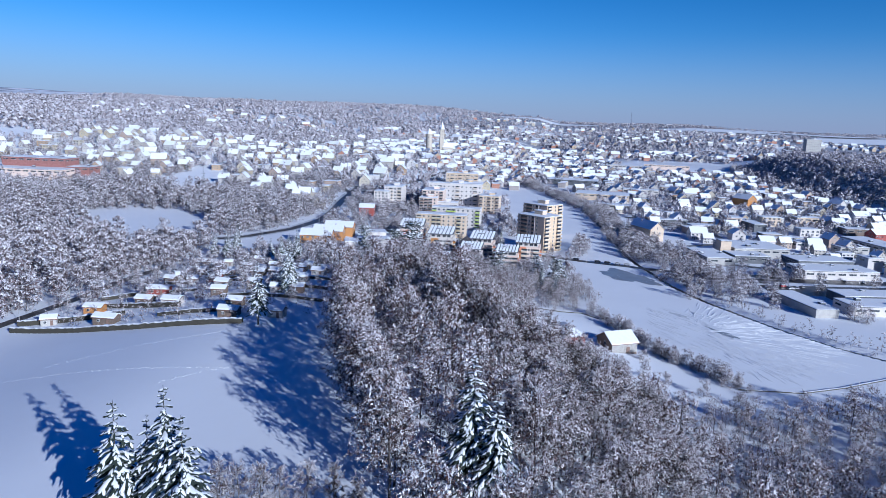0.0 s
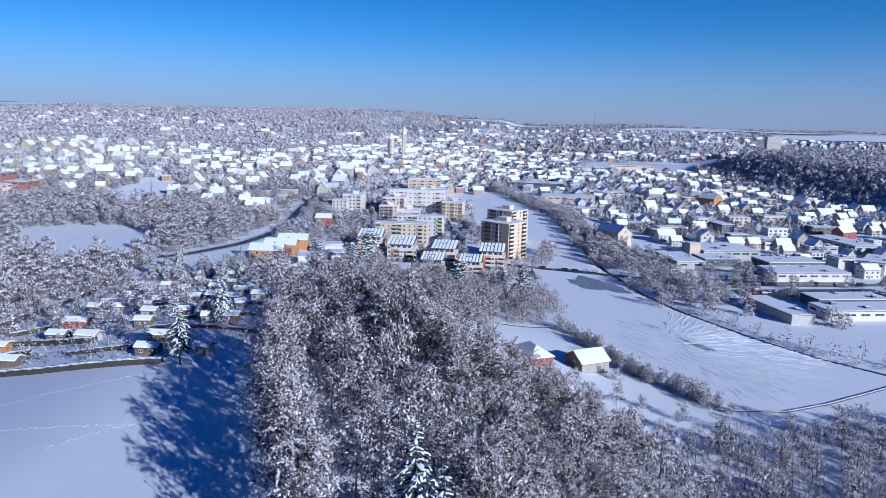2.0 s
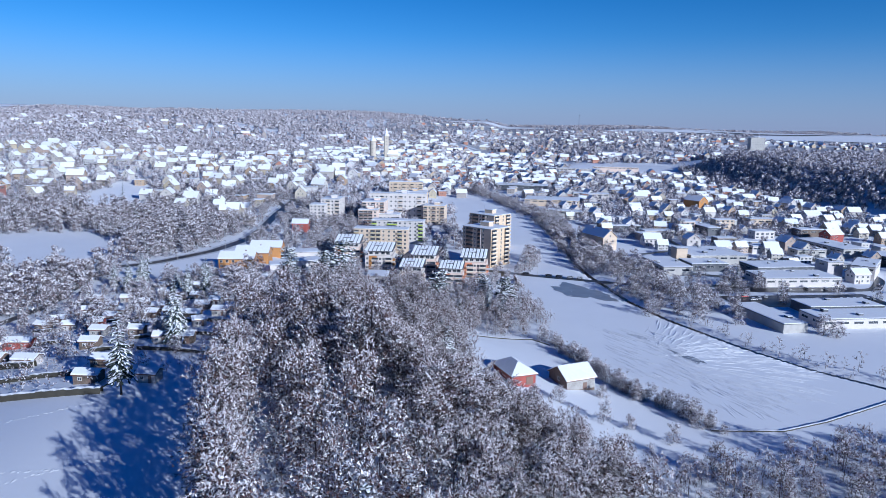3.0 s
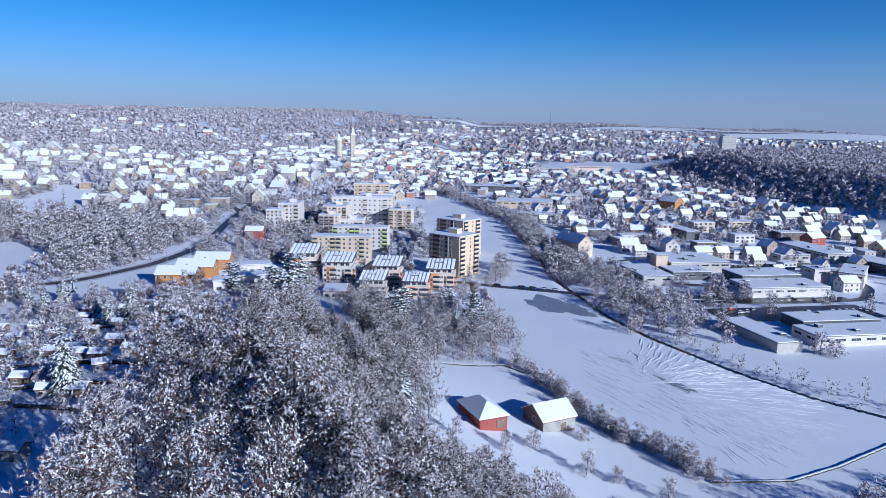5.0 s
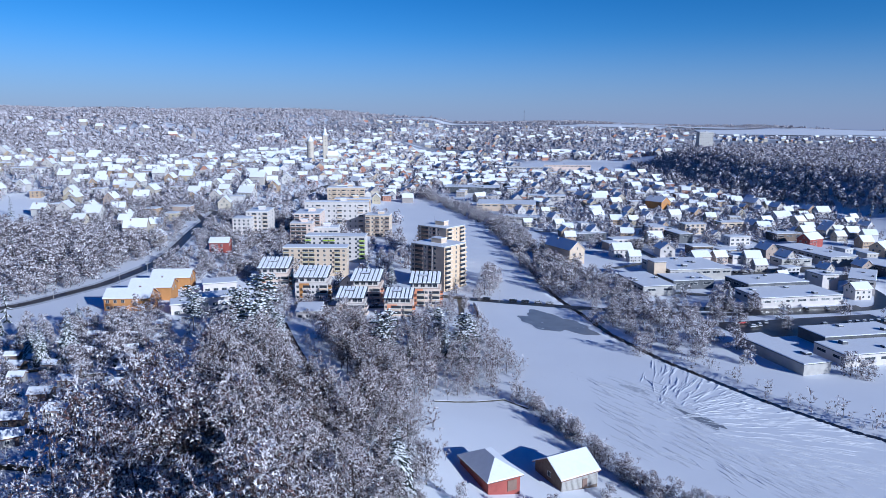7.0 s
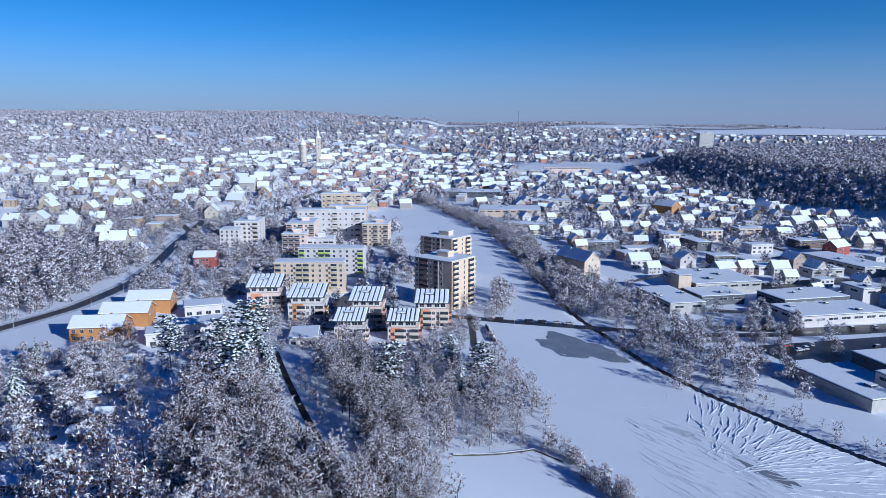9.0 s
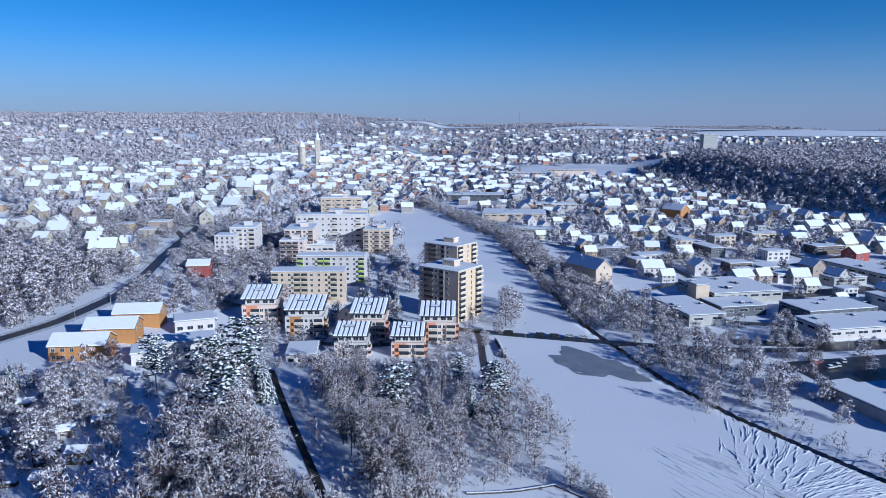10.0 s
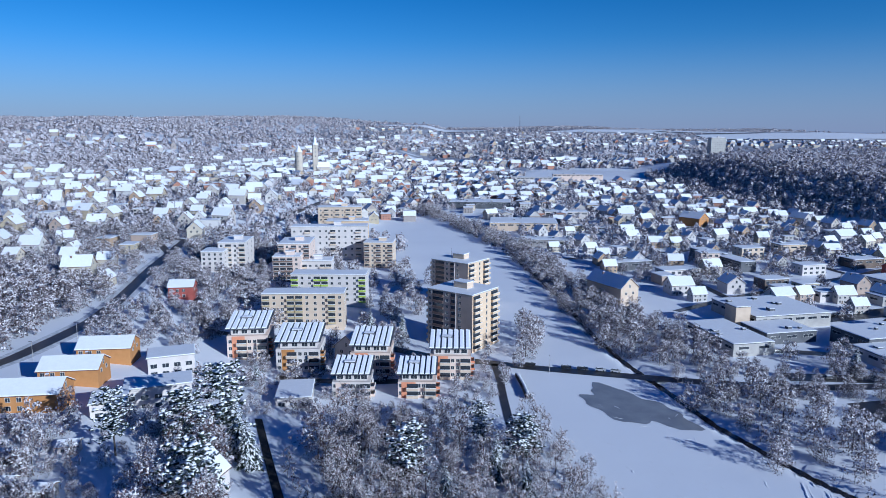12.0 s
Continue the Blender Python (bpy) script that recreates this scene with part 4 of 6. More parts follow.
def hip_barn():
    t = thing("barn", "red walled barn with snowy hipped roof", "barn")
    w, d = 9.0, 15.0
    walls(t, w, d, 3.8, M_RED)
    h = 3.5
    for name, lift, mat, grow in (("roof", 0.0, M_TILE, 0.0), ("snow_cover", 0.2, M_SNOW, -0.06)):
        p, q = w / 2 + 0.7 + grow, d / 2 + 0.7 + grow
        g = Geo()
        g.v = [(-p, -q, h + lift), (p, -q, h + lift), (p, q, h + lift), (-p, q, h + lift)]
        g.v += [(x * 0.985, y * 0.985, z + 0.25) for x, y, z in g.v] + [(0, -2.6, h + 3.3 + lift), (0, 2.6, h + 3.3 + lift)]
        g.f = [(3, 2, 1, 0), (0, 1, 5, 4), (1, 2, 6, 5), (2, 3, 7, 6), (3, 0, 4, 7), (4, 5, 8), (5, 6, 9, 8), (6, 7, 9), (7, 4, 8, 9)]
        g.m = [0] * 9
        part(name, g.mesh(name, [mat]), t)
    o = Geo()
    o.box(-1.3, -0.08, 0, 1.3, 0.05, 2.8)
    part("door", o.mesh("door", [M_BROWN]), t, at=on_side("front", 2.2, 0, w, d, 0.03))
    return t


stand(hip_barn(), -1.0, 201.7, 28, 10)


# -- workshops and halls of the trading estate
def hall(label, x, y, ang, w, d, h, body, glaze=True, extras=0, base=None, group="trading estate halls"):
    cx, cy = from_corner(x, y, ang, w, d)
    t = thing("industrial_hall", label, "industrial hall", group)
    walls(t, w, d, h, body)
    flat_roof(t, w, d, h, 0.25, M_STEEL)
    if glaze:
        n = max(1, int(w / 7))
        for side in ("front",):
            fill_windows(t, side, [(i + 0.5) / n * w - w / 2 for i in range(n)], (max(0.8, h - 2.4),), w, d, WIN_BAND)
        n = max(1, int(d / 7))
        for side in ("left", "right"):
            fill_windows(t, side, [(i + 0.5) / n * d - d / 2 for i in range(n)], (max(0.8, h - 2.4),), w, d, WIN_BAND)
    rng = random.Random(int(abs(x) * 7 + y))
    for i in range(extras):
        g = Geo()
        a, b = rng.uniform(0.6, 1.6), rng.uniform(0.6, 1.4)
        g.box(-a, -a, 0, a, a, b)
        g.box(-a + 0.05, -a + 0.05, b, a - 0.05, a - 0.05, b + 0.2, 1)
        part("roof_vent", g.mesh("roof_vent", [M_STEEL, M_SNOW]), t, at=pose(rng.uniform(-0.4, 0.4) * w, rng.uniform(-0.4, 0.4) * d, h + 0.45))
    t.matrix_basis = pose(cx, cy, z_at(cx, cy) if base is None else base, 0, 0, ang)
    for u in (-0.33, 0, 0.33):
        for v in (-0.33, 0, 0.33):
            a = radians(ang)
            claim(cx + math.cos(a) * w * u - math.sin(a) * d * v, cy + math.sin(a) * w * u + math.cos(a) * d * v, max(w, d) * 0.2 + 2)
    return t


hall("white workshop hall with glazed office front and snowy roof", 149, 405, 13, 50, 24, 5.2, M_WHITE, True, 3)
hall("long hall with flat snowy roof and skylight band", 152, 430, 15, 40, 22, 7.0, M_STEEL, True, 2)
hall("low grey hall with snowy roof behind the workshop", 118, 466, 13, 42, 38, 6.4, M_CONC, True, 5)
hall("long snowy shed beside the stream trees", 92, 426, 13, 20, 38, 5.6, M_CONC, True, 3)
hall("connecting hall with snowy roof", 114, 444, 13, 26, 20, 5.0, M_STEEL, True, 2)
hall("beige stair tower on the halls", 108, 466, 13, 8, 9, 11.5, M_CREAM, False, 0)
hall("long store hall beside the yard", 239, 513, 18, 23, 53, 6.4, M_CONC, True, 2)
hall("low workshop with snowy roof beside the stream", 112, 340, -72, 40, 13, 4.4, M_CONC, False, 1)
hall("flat store hall with dark walls round the yard", 150, 338, 14, 42, 17, 4.6, M_STEEL, False, 2)
hall("white hall with a row of small windows", 146, 313, 14, 62, 18, 4.8, M_WHITE, True, 2)
hall("white three-storey office building", 226, 436, 60, 34, 14, 9.0, M_WHITE, True, 2)
hall("white box-shaped annex with snowy roof", 202, 448, 14, 11, 13, 9.0, M_WHITE, True, 1)
hall("large market hall with pitched snowy roof", 0, 770, -4, 62, 40, 7, M_CREAM, True, 2)
hall("long shed-roof works with snowy ridges", -40, 930, -4, 70, 36, 7, M_STEEL, True, 6)
hall("long dark workshop with snowy roof", 146, 655, -75, 60, 12, 6.5, M_STEEL, True, 2)
hall("pale red factory row with snowy roof", 122, 1270, -4, 80, 22, 10, M_PINK, True, 2)
hall("long white factory beside the rails", 60, 1235, -4, 70, 18, 9, M_WHITE, True, 2)
stand(flat_house("pink flat-roofed house with three storeys", 13, 11, 9, M_PINK, storeys=3), 148, 623, 4)
stand(flat_house("cream flat-roofed house with loggias", 18, 12, 8.5, M_CREAM, storeys=3), 186, 646, 12)
stand(gable_house("large ochre barn-like house with snowy roof", 22, 15, 8, 5, M_ORANGE, "", 3), 198, 806, 128)
stand(gable_house("white family house with balconies and snowy gable", 14, 11, 6, 4, M_WHITE), 103, 540, 10)
stand(gable_house("white family house with blue-shaded snowy roof", 13, 11, 6, 4, M_WHITE), 136, 546, 96)
stand(gable_house("white and red house with snowy roof", 12, 10, 6.5, 3.4, M_WHITE), 151, 515, 14)
stand(flat_house("brown flat-roofed house with wide eaves", 16, 11, 6, M_WOOD), 164, 556, 12)
stand(flat_house("white house with wide eaves and balconies", 18, 11, 6.5, M_WHITE), 206, 596, 14)
stand(gable_house("large white house with balconies below the wood", 18, 12, 7, 4.2, M_WHITE, "", 3), 290, 712, 20)
stand(gable_house("red gabled house by the eastern field", 17, 11, 6.5, 4, M_RED), 262, 592, 32)
stand(gable_house("ochre gabled farmhouse by the eastern field", 17, 11, 6.5, 4, M_BEIGE), 300, 560, 35)
stand(flat_house("white house with low snowy roof", 26, 12, 6, M_WHITE), 115, 582, 14)
stand(gable_house("small white house with blue shed beside the yard", 11, 9, 6, 3, M_WHITE), 214, 432, 14)

# -- the red-banded school on the west slope
for label, x, y, w, d, h, m in (("long pink school wing with snowy flat roof", -560, 478, 95, 24, 8, M_PINK), ("dark red upper school block with snowy roof", -540, 505, 62, 24, 15, M_FASCIA),
                                ("red school wing with snowy flat roof", -505, 512, 48, 20, 9, M_FASCIA)):
    hall(label, x, y, 8, w, d, h, m, True, 2, group="school buildings")


# -- the old town's round tower and church
def round_tower():
    t = thing("round_tower", "pale round stone tower with conical snowy cap", "tower")
    z0 = z_at(-232, 1017)
    g = Geo()
    g.prism(0, 0, -2, 68 - z0, 4.9, 4.6, 20)
    g.prism(0, 0, 68 - z0, 69 - z0, 5.2, 5.2, 20)
    part("shaft", g.mesh("shaft", [M_STONE]), t)
    c = Geo()
    c.prism(0, 0, 69 - z0, 77.5 - z0, 4.9, 0.15, 20)
    part("cap", c.mesh("cap", [M_SNOW]), t, "snow-covered conical roof")
    for k in range(4):
        part("window", WIN, t, at=pose(0, -4.72, 45 - z0 + k * 6))
    place(t, -232, 1017, 0)


def church():
    t = thing("church", "pale church with square belfry and snowy nave roof", "church")
    z0 = z_at(-222, 1070)
    wall, roof, snow = gable_shell(17, 9, 48 - z0, 6, M_STONE)
    part("wall", wall, t), part("roof", roof, t), part("snow_cover", snow, t)
    g = Geo()
    g.box(-3.2, -3.2, -2, 3.2, 3.2, 77 - z0)
    part("belfry", g.mesh("belfry", [M_STONE]), t, at=pose(-10, 0, 0))
    s = Geo()
    s.prism(0, 0, 77 - z0, 80 - z0, 4.6, 3.2, 8)
    s.prism(0, 0, 80 - z0, 83 - z0, 2.2, 2.0, 8)
    s.prism(0, 0, 83 - z0, 89 - z0, 2.4, 0.1, 8)
    part("spire", s.mesh("spire", [M_SNOW]), t, at=pose(-10, 0, 0))
    for k in range(3):
        part("window", WIN_TALL, t, at=pose(-10, -3.24, 62 - z0 + k * 5))
    place(t, -212, 1070, 20)


round_tower(), church()

# ---- woods ----
WOOD_RINGS = [
    [(-71, 124), (-58, 104), (-45, 84), (-37, 66), (-32, 50), (-27, 32), (-18, 0), (-10, -42), (38, -48), (36, 36), (175, 36), (185, 172), (120, 182), (92, 168), (60, 154), (22, 152), (-13, 168), (-18, 215), (-24, 258), (-50, 240), (-48, 200), (-70, 160)],
    [(-22, 258), (4, 272), (14, 298), (7, 330), (-4, 350), (-16, 338), (-30, 352), (-62, 347), (-76, 318), (-47, 240)],
    [(-76, 122), (-50, 150), (-30, 215), (-52, 236), (-84, 322), (-100, 306), (-94, 270), (-84, 230), (-80, 200), (-84, 150)],
]
DITCH = [(-92, 345), (-84, 324), (-66, 277), (-51, 238), (-44, 218)]
# The strip's colour holds the lane's shadow as well as its wetness.
band("path", "wet lane with shade-darkened surface through the wood", "path", DITCH, 2.4, 0.12, M_EARTH)
spots = []
for i, ring in enumerate(WOOD_RINGS):
    spots.append(scatter(ring, 7.2, 200 + i))
spots = np.concatenate(spots)
keep = np.ones(len(spots), bool)
for x, y, r in TAKEN:
    keep &= np.hypot(spots[:, 0] - x, spots[:, 1] - y) > r
for x, y in ((-12, 37), (-15, 31), (-17, 40), (-10, 30)):
    keep &= np.hypot(spots[:, 0] - x, spots[:, 1] - y) > 5
keep &= beside(spots[:, 0], spots[:, 1], DITCH) > blend(8, 11.5, smooth(225, 245, spots[:, 1]))
spots = spots[keep]
rng = np.random.default_rng(5)
order = np.argsort(np.abs(spots[:, 0] - blend(8, -50, smooth(60, 230, spots[:, 1]))) + 0.12 * np.abs(spots[:, 1] - 150))
near, rest = spots[order[:300]], spots[order[300:]]


def stature(x, y):
    """Trees grow tall on the bank's top and stay small round the lawn and towards the villas."""
    return float(blend(1.0, 0.5, smooth(105, 158, y) * smooth(-40, -10, x)) * blend(1.0, 0.82, smooth(0, 60, x)) * blend(1.0, 1.22, (1 - smooth(-30, 0, x)) * (1 - smooth(130, 170, y))) * blend(1.0, 1.25, (1 - smooth(-24, -8, x)) * (1 - smooth(85, 120, y))) * blend(1.0, 0.74, smooth(215, 300, y) * smooth(-75, -45, x)) * blend(1.0, 1.25, (1 - smooth(-75, -58, x)) * smooth(215, 235, y)))


LEAFY = Kinds([tree_kind("tree", "tall bare broadleaf tree white with hoar frost", s, "frosted wood on the bank") for s in SHAPES] +
              [tree_kind("tree", "bare brown-twigged tree with little frost", s, "frosted wood on the bank") for s in BARE])
for k, (x, y) in enumerate(near):
    LEAFY.put(int(rng.choice(7, p=(0.18, 0.17, 0.17, 0.16, 0.16, 0.08, 0.08))), x, y, rng.uniform(0, 6.28), rng.uniform(0.70, 1.02) * stature(x, y))


for k in range(17):
    f = (k + 0.5) / 17
    x, y = blend(-66, -26, f) + rng.normal(0, 0.8), blend(112, 22, f) + rng.normal(0, 0.8)
    LEAFY.put(k % 5, x, y, rng.uniform(0, 6.28), rng.uniform(0.90, 1.12))


def stuff(name, label, category, shapes, pts, seed, lo, hi, mats, sink=0.3):
    r = np.random.default_rng(seed)
    z = ground_z(pts[:, 0], pts[:, 1])
    rows = np.column_stack([r.integers(0, len(shapes), len(pts)), pts, z - sink, r.uniform(0, 6.28, len(pts)), r.uniform(lo, hi, len(pts)), r.uniform(0.85, 1.2, len(pts))])
    v, f, m = join(shapes, rows)
    return tagged(new(name, tri_mesh(name, v, f, mats, m)), label, category, kind="stuff")


low = np.array([stature(x, y) < 0.8 for x, y in rest])
stuff("woodland", "frosted broadleaf wood on the bank", "trees", MIDDLE, rest[~low], 6, 0.6, 0.98, [M_TWIG, M_BARK, M_SHADE_TWIG])
stuff("woodland", "young frosted wood towards lawn and villas", "trees", MIDDLE, rest[low], 16, 0.42, 0.72, [M_TWIG, M_BARK, M_SHADE_TWIG])


def clear(pts, margin=2.0):
    k = np.ones(len(pts), bool)
    for x, y, r in TAKEN:
        k &= np.hypot(pts[:, 0] - x, pts[:, 1] - y) > r * 0.9 + margin
    k &= beside(pts[:, 0], pts[:, 1], WEST_ROAD) > np.where(pts[:, 1] > 410, 6, 8.5)
    k &= beside(pts[:, 0], pts[:, 1], STREET) > 5
    return pts[k]


MEADOW = [(-88, 790), (-46, 822), (4, 672), (24, 537), (32, 460), (40, 415), (53, 388), (60, 358), (78, 320), (102, 280), (140, 236), (190, 214), (190, 195), (118, 200), (85, 184),
          (54, 190), (36, 214), (20, 254), (17, 298), (13, 325), (2, 360), (-5, 404), (4, 440), (0, 489), (-66, 672)]
BELT = [(40, 418), (34, 460), (26, 537), (6, 672), (-44, 822), (-80, 900), (-60, 905), (-24, 822), (26, 680), (48, 560), (62, 500), (84, 440), (96, 420), (100, 402)]
stuff("streamside_trees", "frosted trees along the stream", "trees", BUSHY, clear(scatter(BELT, 7.5, 301), 0), 7, 0.4, 1.05, [M_MID_TWIG, M_BARK, M_MID_SHADE_TWIG])
row = np.array([(20, 254), (25, 243), (30, 232), (34, 222), (38, 213), (43, 205), (49, 198), (56, 192), (12, 268), (17, 262), (22, 250), (27, 238), (33, 226), (40, 210)], float)
shrub_pts = np.concatenate([row + np.random.default_rng(8).normal(0, 1.2, row.shape), row + np.random.default_rng(9).normal(0, 2, row.shape)])
for (ax, ay), (bx, by) in zip(RIVER[:6], RIVER[1:7]):
    n = int(math.hypot(bx - ax, by - ay) / 3.0)
    t = np.linspace(0, 1, n)[:, None]
    shrub_pts = np.concatenate([shrub_pts, np.array([(ax, ay)]) * (1 - t) + np.array([(bx, by)]) * t + (5, 3) + np.random.default_rng(n).normal(0, 2.2, (n, 2))])
SHRUB_ALL = [whole(p) for p in SHRUBS]
edge_pts = []
for ring in WOOD_RINGS:
    for (ax, ay), (bx, by) in zip(ring, ring[1:]):
        n = int(math.hypot(bx - ax, by - ay) / 5.0)
        q = np.linspace(0, 1, n)[:, None]
        edge_pts.append(np.array([(ax, ay)]) * (1 - q) + np.array([(bx, by)]) * q + np.random.default_rng(n + int(abs(ax))).normal(0, 2.0, (n, 2)))
edge_pts = np.concatenate(edge_pts)
edge_pts = edge_pts[(edge_pts[:, 1] > 60) & (beside(edge_pts[:, 0], edge_pts[:, 1], DITCH) > 3.5)]
stuff("undergrowth", "frosted undergrowth along the wood's edge", "shrubs", SHRUB_ALL, edge_pts, 14, 0.7, 1.6, [M_TWIG, M_BARK, M_SHADE_TWIG])
stuff("shrubs", "frosted shrubs along stream and lawn", "shrubs", SHRUB_ALL, shrub_pts, 10, 0.6, 1.7, [M_TWIG, M_BARK, M_SHADE_TWIG])

BANKSIDE = [(62, 382), (66, 356), (84, 322), (100, 330), (100, 375), (90, 396)]
stuff("streamside_trees", "tall frosted trees between stream and halls", "trees", BUSHY, clear(scatter(BANKSIDE, 11, 311), 0), 12, 0.6, 1.15, [M_MID_TWIG, M_BARK, M_MID_SHADE_TWIG])

WEST_WOOD = [(-180, 110), (-182, 200), (-208, 290), (-195, 350), (-200, 470), (-330, 520), (-480, 470), (-520, 300), (-420, 120)]
CLEARING = [(-345, 330), (-262, 288), (-225, 310), (-232, 350), (-262, 390), (-306, 425), (-350, 400)]
GLADE = [(-410, 560), (-352, 490), (-322, 515), (-345, 570), (-375, 640), (-400, 625)]
wp = clear(scatter(WEST_WOOD, 9.0, 321))
wp = wp[~inside(wp[:, 0], wp[:, 1], CLEARING) & ~inside(wp[:, 0], wp[:, 1], GLADE)]
stuff("woodland", "frosted wood on the west slope", "trees", MID2, wp, 13, 0.7, 1.15, [M_MID_TWIG, M_BARK, M_MID_SHADE_TWIG])
TREES_BY_HAND = np.array([(2, 424), (5, 432), (8, 440), (9, 450), (6, 460), (4, 470), (-2, 412), (-63, 455), (-70, 462), (-58, 470), (-62, 480), (-66, 492), (-60, 505), (-56, 520), (-52, 535), (-60, 540),
                          (-66, 555), (-58, 560), (-70, 575), (-64, 590), (-50, 490), (-48, 505), (-45, 560), (66, 366), (68, 352), (64, 372), (70, 330), (66, 324), (90, 322), (100, 340), (56, 371), (-52, 430), (-58, 438),
                          (148, 300), (143, 303), (110, 333), (106, 345), (130, 415), (136, 420), (142, 398), (126, 402)], float)
stuff("trees", "single frosted trees about the blocks and halls", "trees", BUSHY, TREES_BY_HAND, 61, 0.65, 1.1, [M_MID_TWIG, M_BARK, M_MID_SHADE_TWIG])
st = np.linspace(0, 1, 26)[:, None]
sr = np.random.default_rng(64)
STREET_ROW = np.concatenate([np.array([(62.0, 404.0)]) * (1 - st) + np.array([(150.0, 398.5)]) * st, np.array([(70.0, 381.0)]) * (1 - st) + np.array([(128.0, 379.0)]) * st]) + sr.normal(0, 2.2, (52, 2))
STREET_ROW = STREET_ROW[beside(STREET_ROW[:, 0], STREET_ROW[:, 1], STREET) > 4.5]
stuff("trees", "small frosted trees and bushes along the street", "trees", BUSHY, STREET_ROW, 65, 0.25, 0.7, [M_MID_TWIG, M_BARK, M_MID_SHADE_TWIG])
lawn_t = np.linspace(0, 1, 22)[:, None]
lawn_r = np.random.default_rng(63)
LAWN_ROW = np.concatenate([np.array([(11.0, 270.0)]) * (1 - lawn_t) + np.array([(38.0, 212.0)]) * lawn_t + lawn_r.normal(0, 1.3, (22, 2)), np.array([(38.0, 212.0)]) * (1 - lawn_t) + np.array([(66.0, 184.0)]) * lawn_t + lawn_r.normal(0, 1.5, (22, 2)), np.array([(21, 252), (26, 241), (31, 230), (37, 218), (30, 203), (14, 190), (6, 184), (-8, 184), (36, 178), (28, 180), (48, 172)], float)])
stuff("trees", "small frosted trees round the barn lawn", "trees", BUSHY, LAWN_ROW, 62, 0.32, 0.6, [M_MID_TWIG, M_BARK, M_MID_SHADE_TWIG])

# ---- towns ----
def town_house_arrays(w, d, h, rise):
    """Walls, roof snow and dark openings of a far house: verts, tris, slots."""
    v, f, m = [], [], []

    def quad(p, slot):
        k = len(v)
        v.extend(p)
        f.extend([(k, k + 1, k + 2), (k, k + 2, k + 3)][:len(p) - 2])
        m.extend([slot] * (len(p) - 2))
    a, b = w / 2, d / 2
    quad([(-a, -b, -3), (a, -b, -3), (a, -b, h), (-a, -b, h)], 0)
    quad([(a, b, -3), (-a, b, -3), (-a, b, h), (a, b, h)], 0)
    quad([(a, -b, -3), (a, b, -3), (a, b, h), (a, -b, h)], 0), quad([(a, -b, h), (a, b, h), (a, 0, h + rise)], 0)
    quad([(-a, b, -3), (-a, -b, -3), (-a, -b, h), (-a, b, h)], 0), quad([(-a, b, h), (-a, -b, h), (-a, 0, h + rise)], 0)
    e, k = 0.5, rise / b
    for s in (-1, 1):
        q = [(-a - e, s * (b + e), h - k * e + 0.3), (a + e, s * (b + e), h - k * e + 0.3), (a + e, 0, h + rise + 0.3), (-a - e, 0, h + rise + 0.3)]
        quad(q if s < 0 else q[::-1], 1)
        edge = [(x, y, z - 0.3) for x, y, z in q[:2]][::-1] + q[:2]
        quad(edge if s > 0 else edge[::-1], 2)
    for i in range(2):
        for u in (-0.3, 0, 0.3):
            z = 0.9 + i * 2.7
            quad([(u * w - 0.6, -b - 0.03, z), (u * w + 0.6, -b - 0.03, z), (u * w + 0.6, -b - 0.03, z + 1.4), (u * w - 0.6, -b - 0.03, z + 1.4)], 3)
        quad([(a + 0.03, -0.6, 0.9 + i * 2.7), (a + 0.03, 0.6, 0.9 + i * 2.7), (a + 0.03, 0.6, 2.3 + i * 2.7), (a + 0.03, -0.6, 2.3 + i * 2.7)], 3)
    return np.array(v, float), np.array(f), np.array(m)


FAR_HOUSES = [town_house_arrays(*q) for q in ((11, 9, 5.6, 4.2), (13, 10, 6.2, 4.6), (10, 9, 5.2, 3.6), (16, 11, 7.5, 4.8), (12, 12, 7, 1.2))]
NEAR_KINDS = Kinds([gable_house("family house with snowy gable roof", w, d, h, r, None, "houses of the town", 2) for w, d, h, r in
                    ((11, 9, 5.6, 4.4), (13, 10, 6.0, 4.8), (10, 8.5, 5.2, 3.8), (15, 11, 7.8, 5.0))] + [
                    flat_house("modern house with flat snowy roof", 13, 10, 6, M_WALLS, group="houses of the town")])
LANES = [[(90, 500), (128, 528), (175, 556), (232, 588), (300, 632)], [(128, 528), (116, 610), (100, 720), (95, 900), (130, 1150)], [(232, 588), (205, 700), (190, 860), (185, 1100)],
         [(50, 640), (130, 668), (230, 700), (300, 730)], [(60, 780), (150, 790), (250, 800)], [(-210, 560), (-260, 640), (-300, 760), (-270, 900), (-200, 1000)], [(-215, 600), (-330, 640), (-460, 700), (-600, 720)],
         [(-190, 600), (-180, 700), (-170, 850)], [(-60, 436), (-140, 432), (-160, 470), (-150, 600), (-165, 700)]]
# Dark strips laid for the lanes and for road shade among the houses.
for line in LANES:
    band("road", "dark wet lane standing also for shade between snowy plots", "road", line, 4.6, 0.14, M_ASPHALT)
SLOPE_TOWN = [(-205, 480), (-190, 560), (-150, 760), (-230, 950), (-420, 1000), (-640, 860), (-640, 560), (-430, 530), (-300, 540)]
VALLEY_TOWN = [(92, 548), (60, 620), (40, 690), (0, 830), (40, 1000), (90, 1230), (280, 1220), (285, 1000), (330, 840), (385, 720), (330, 640), (240, 610), (180, 565)]
OLD_TOWN = [(-230, 950), (-150, 770), (-95, 800), (-50, 850), (60, 1000), (90, 1230), (60, 1450), (-320, 1450), (-420, 1010)]


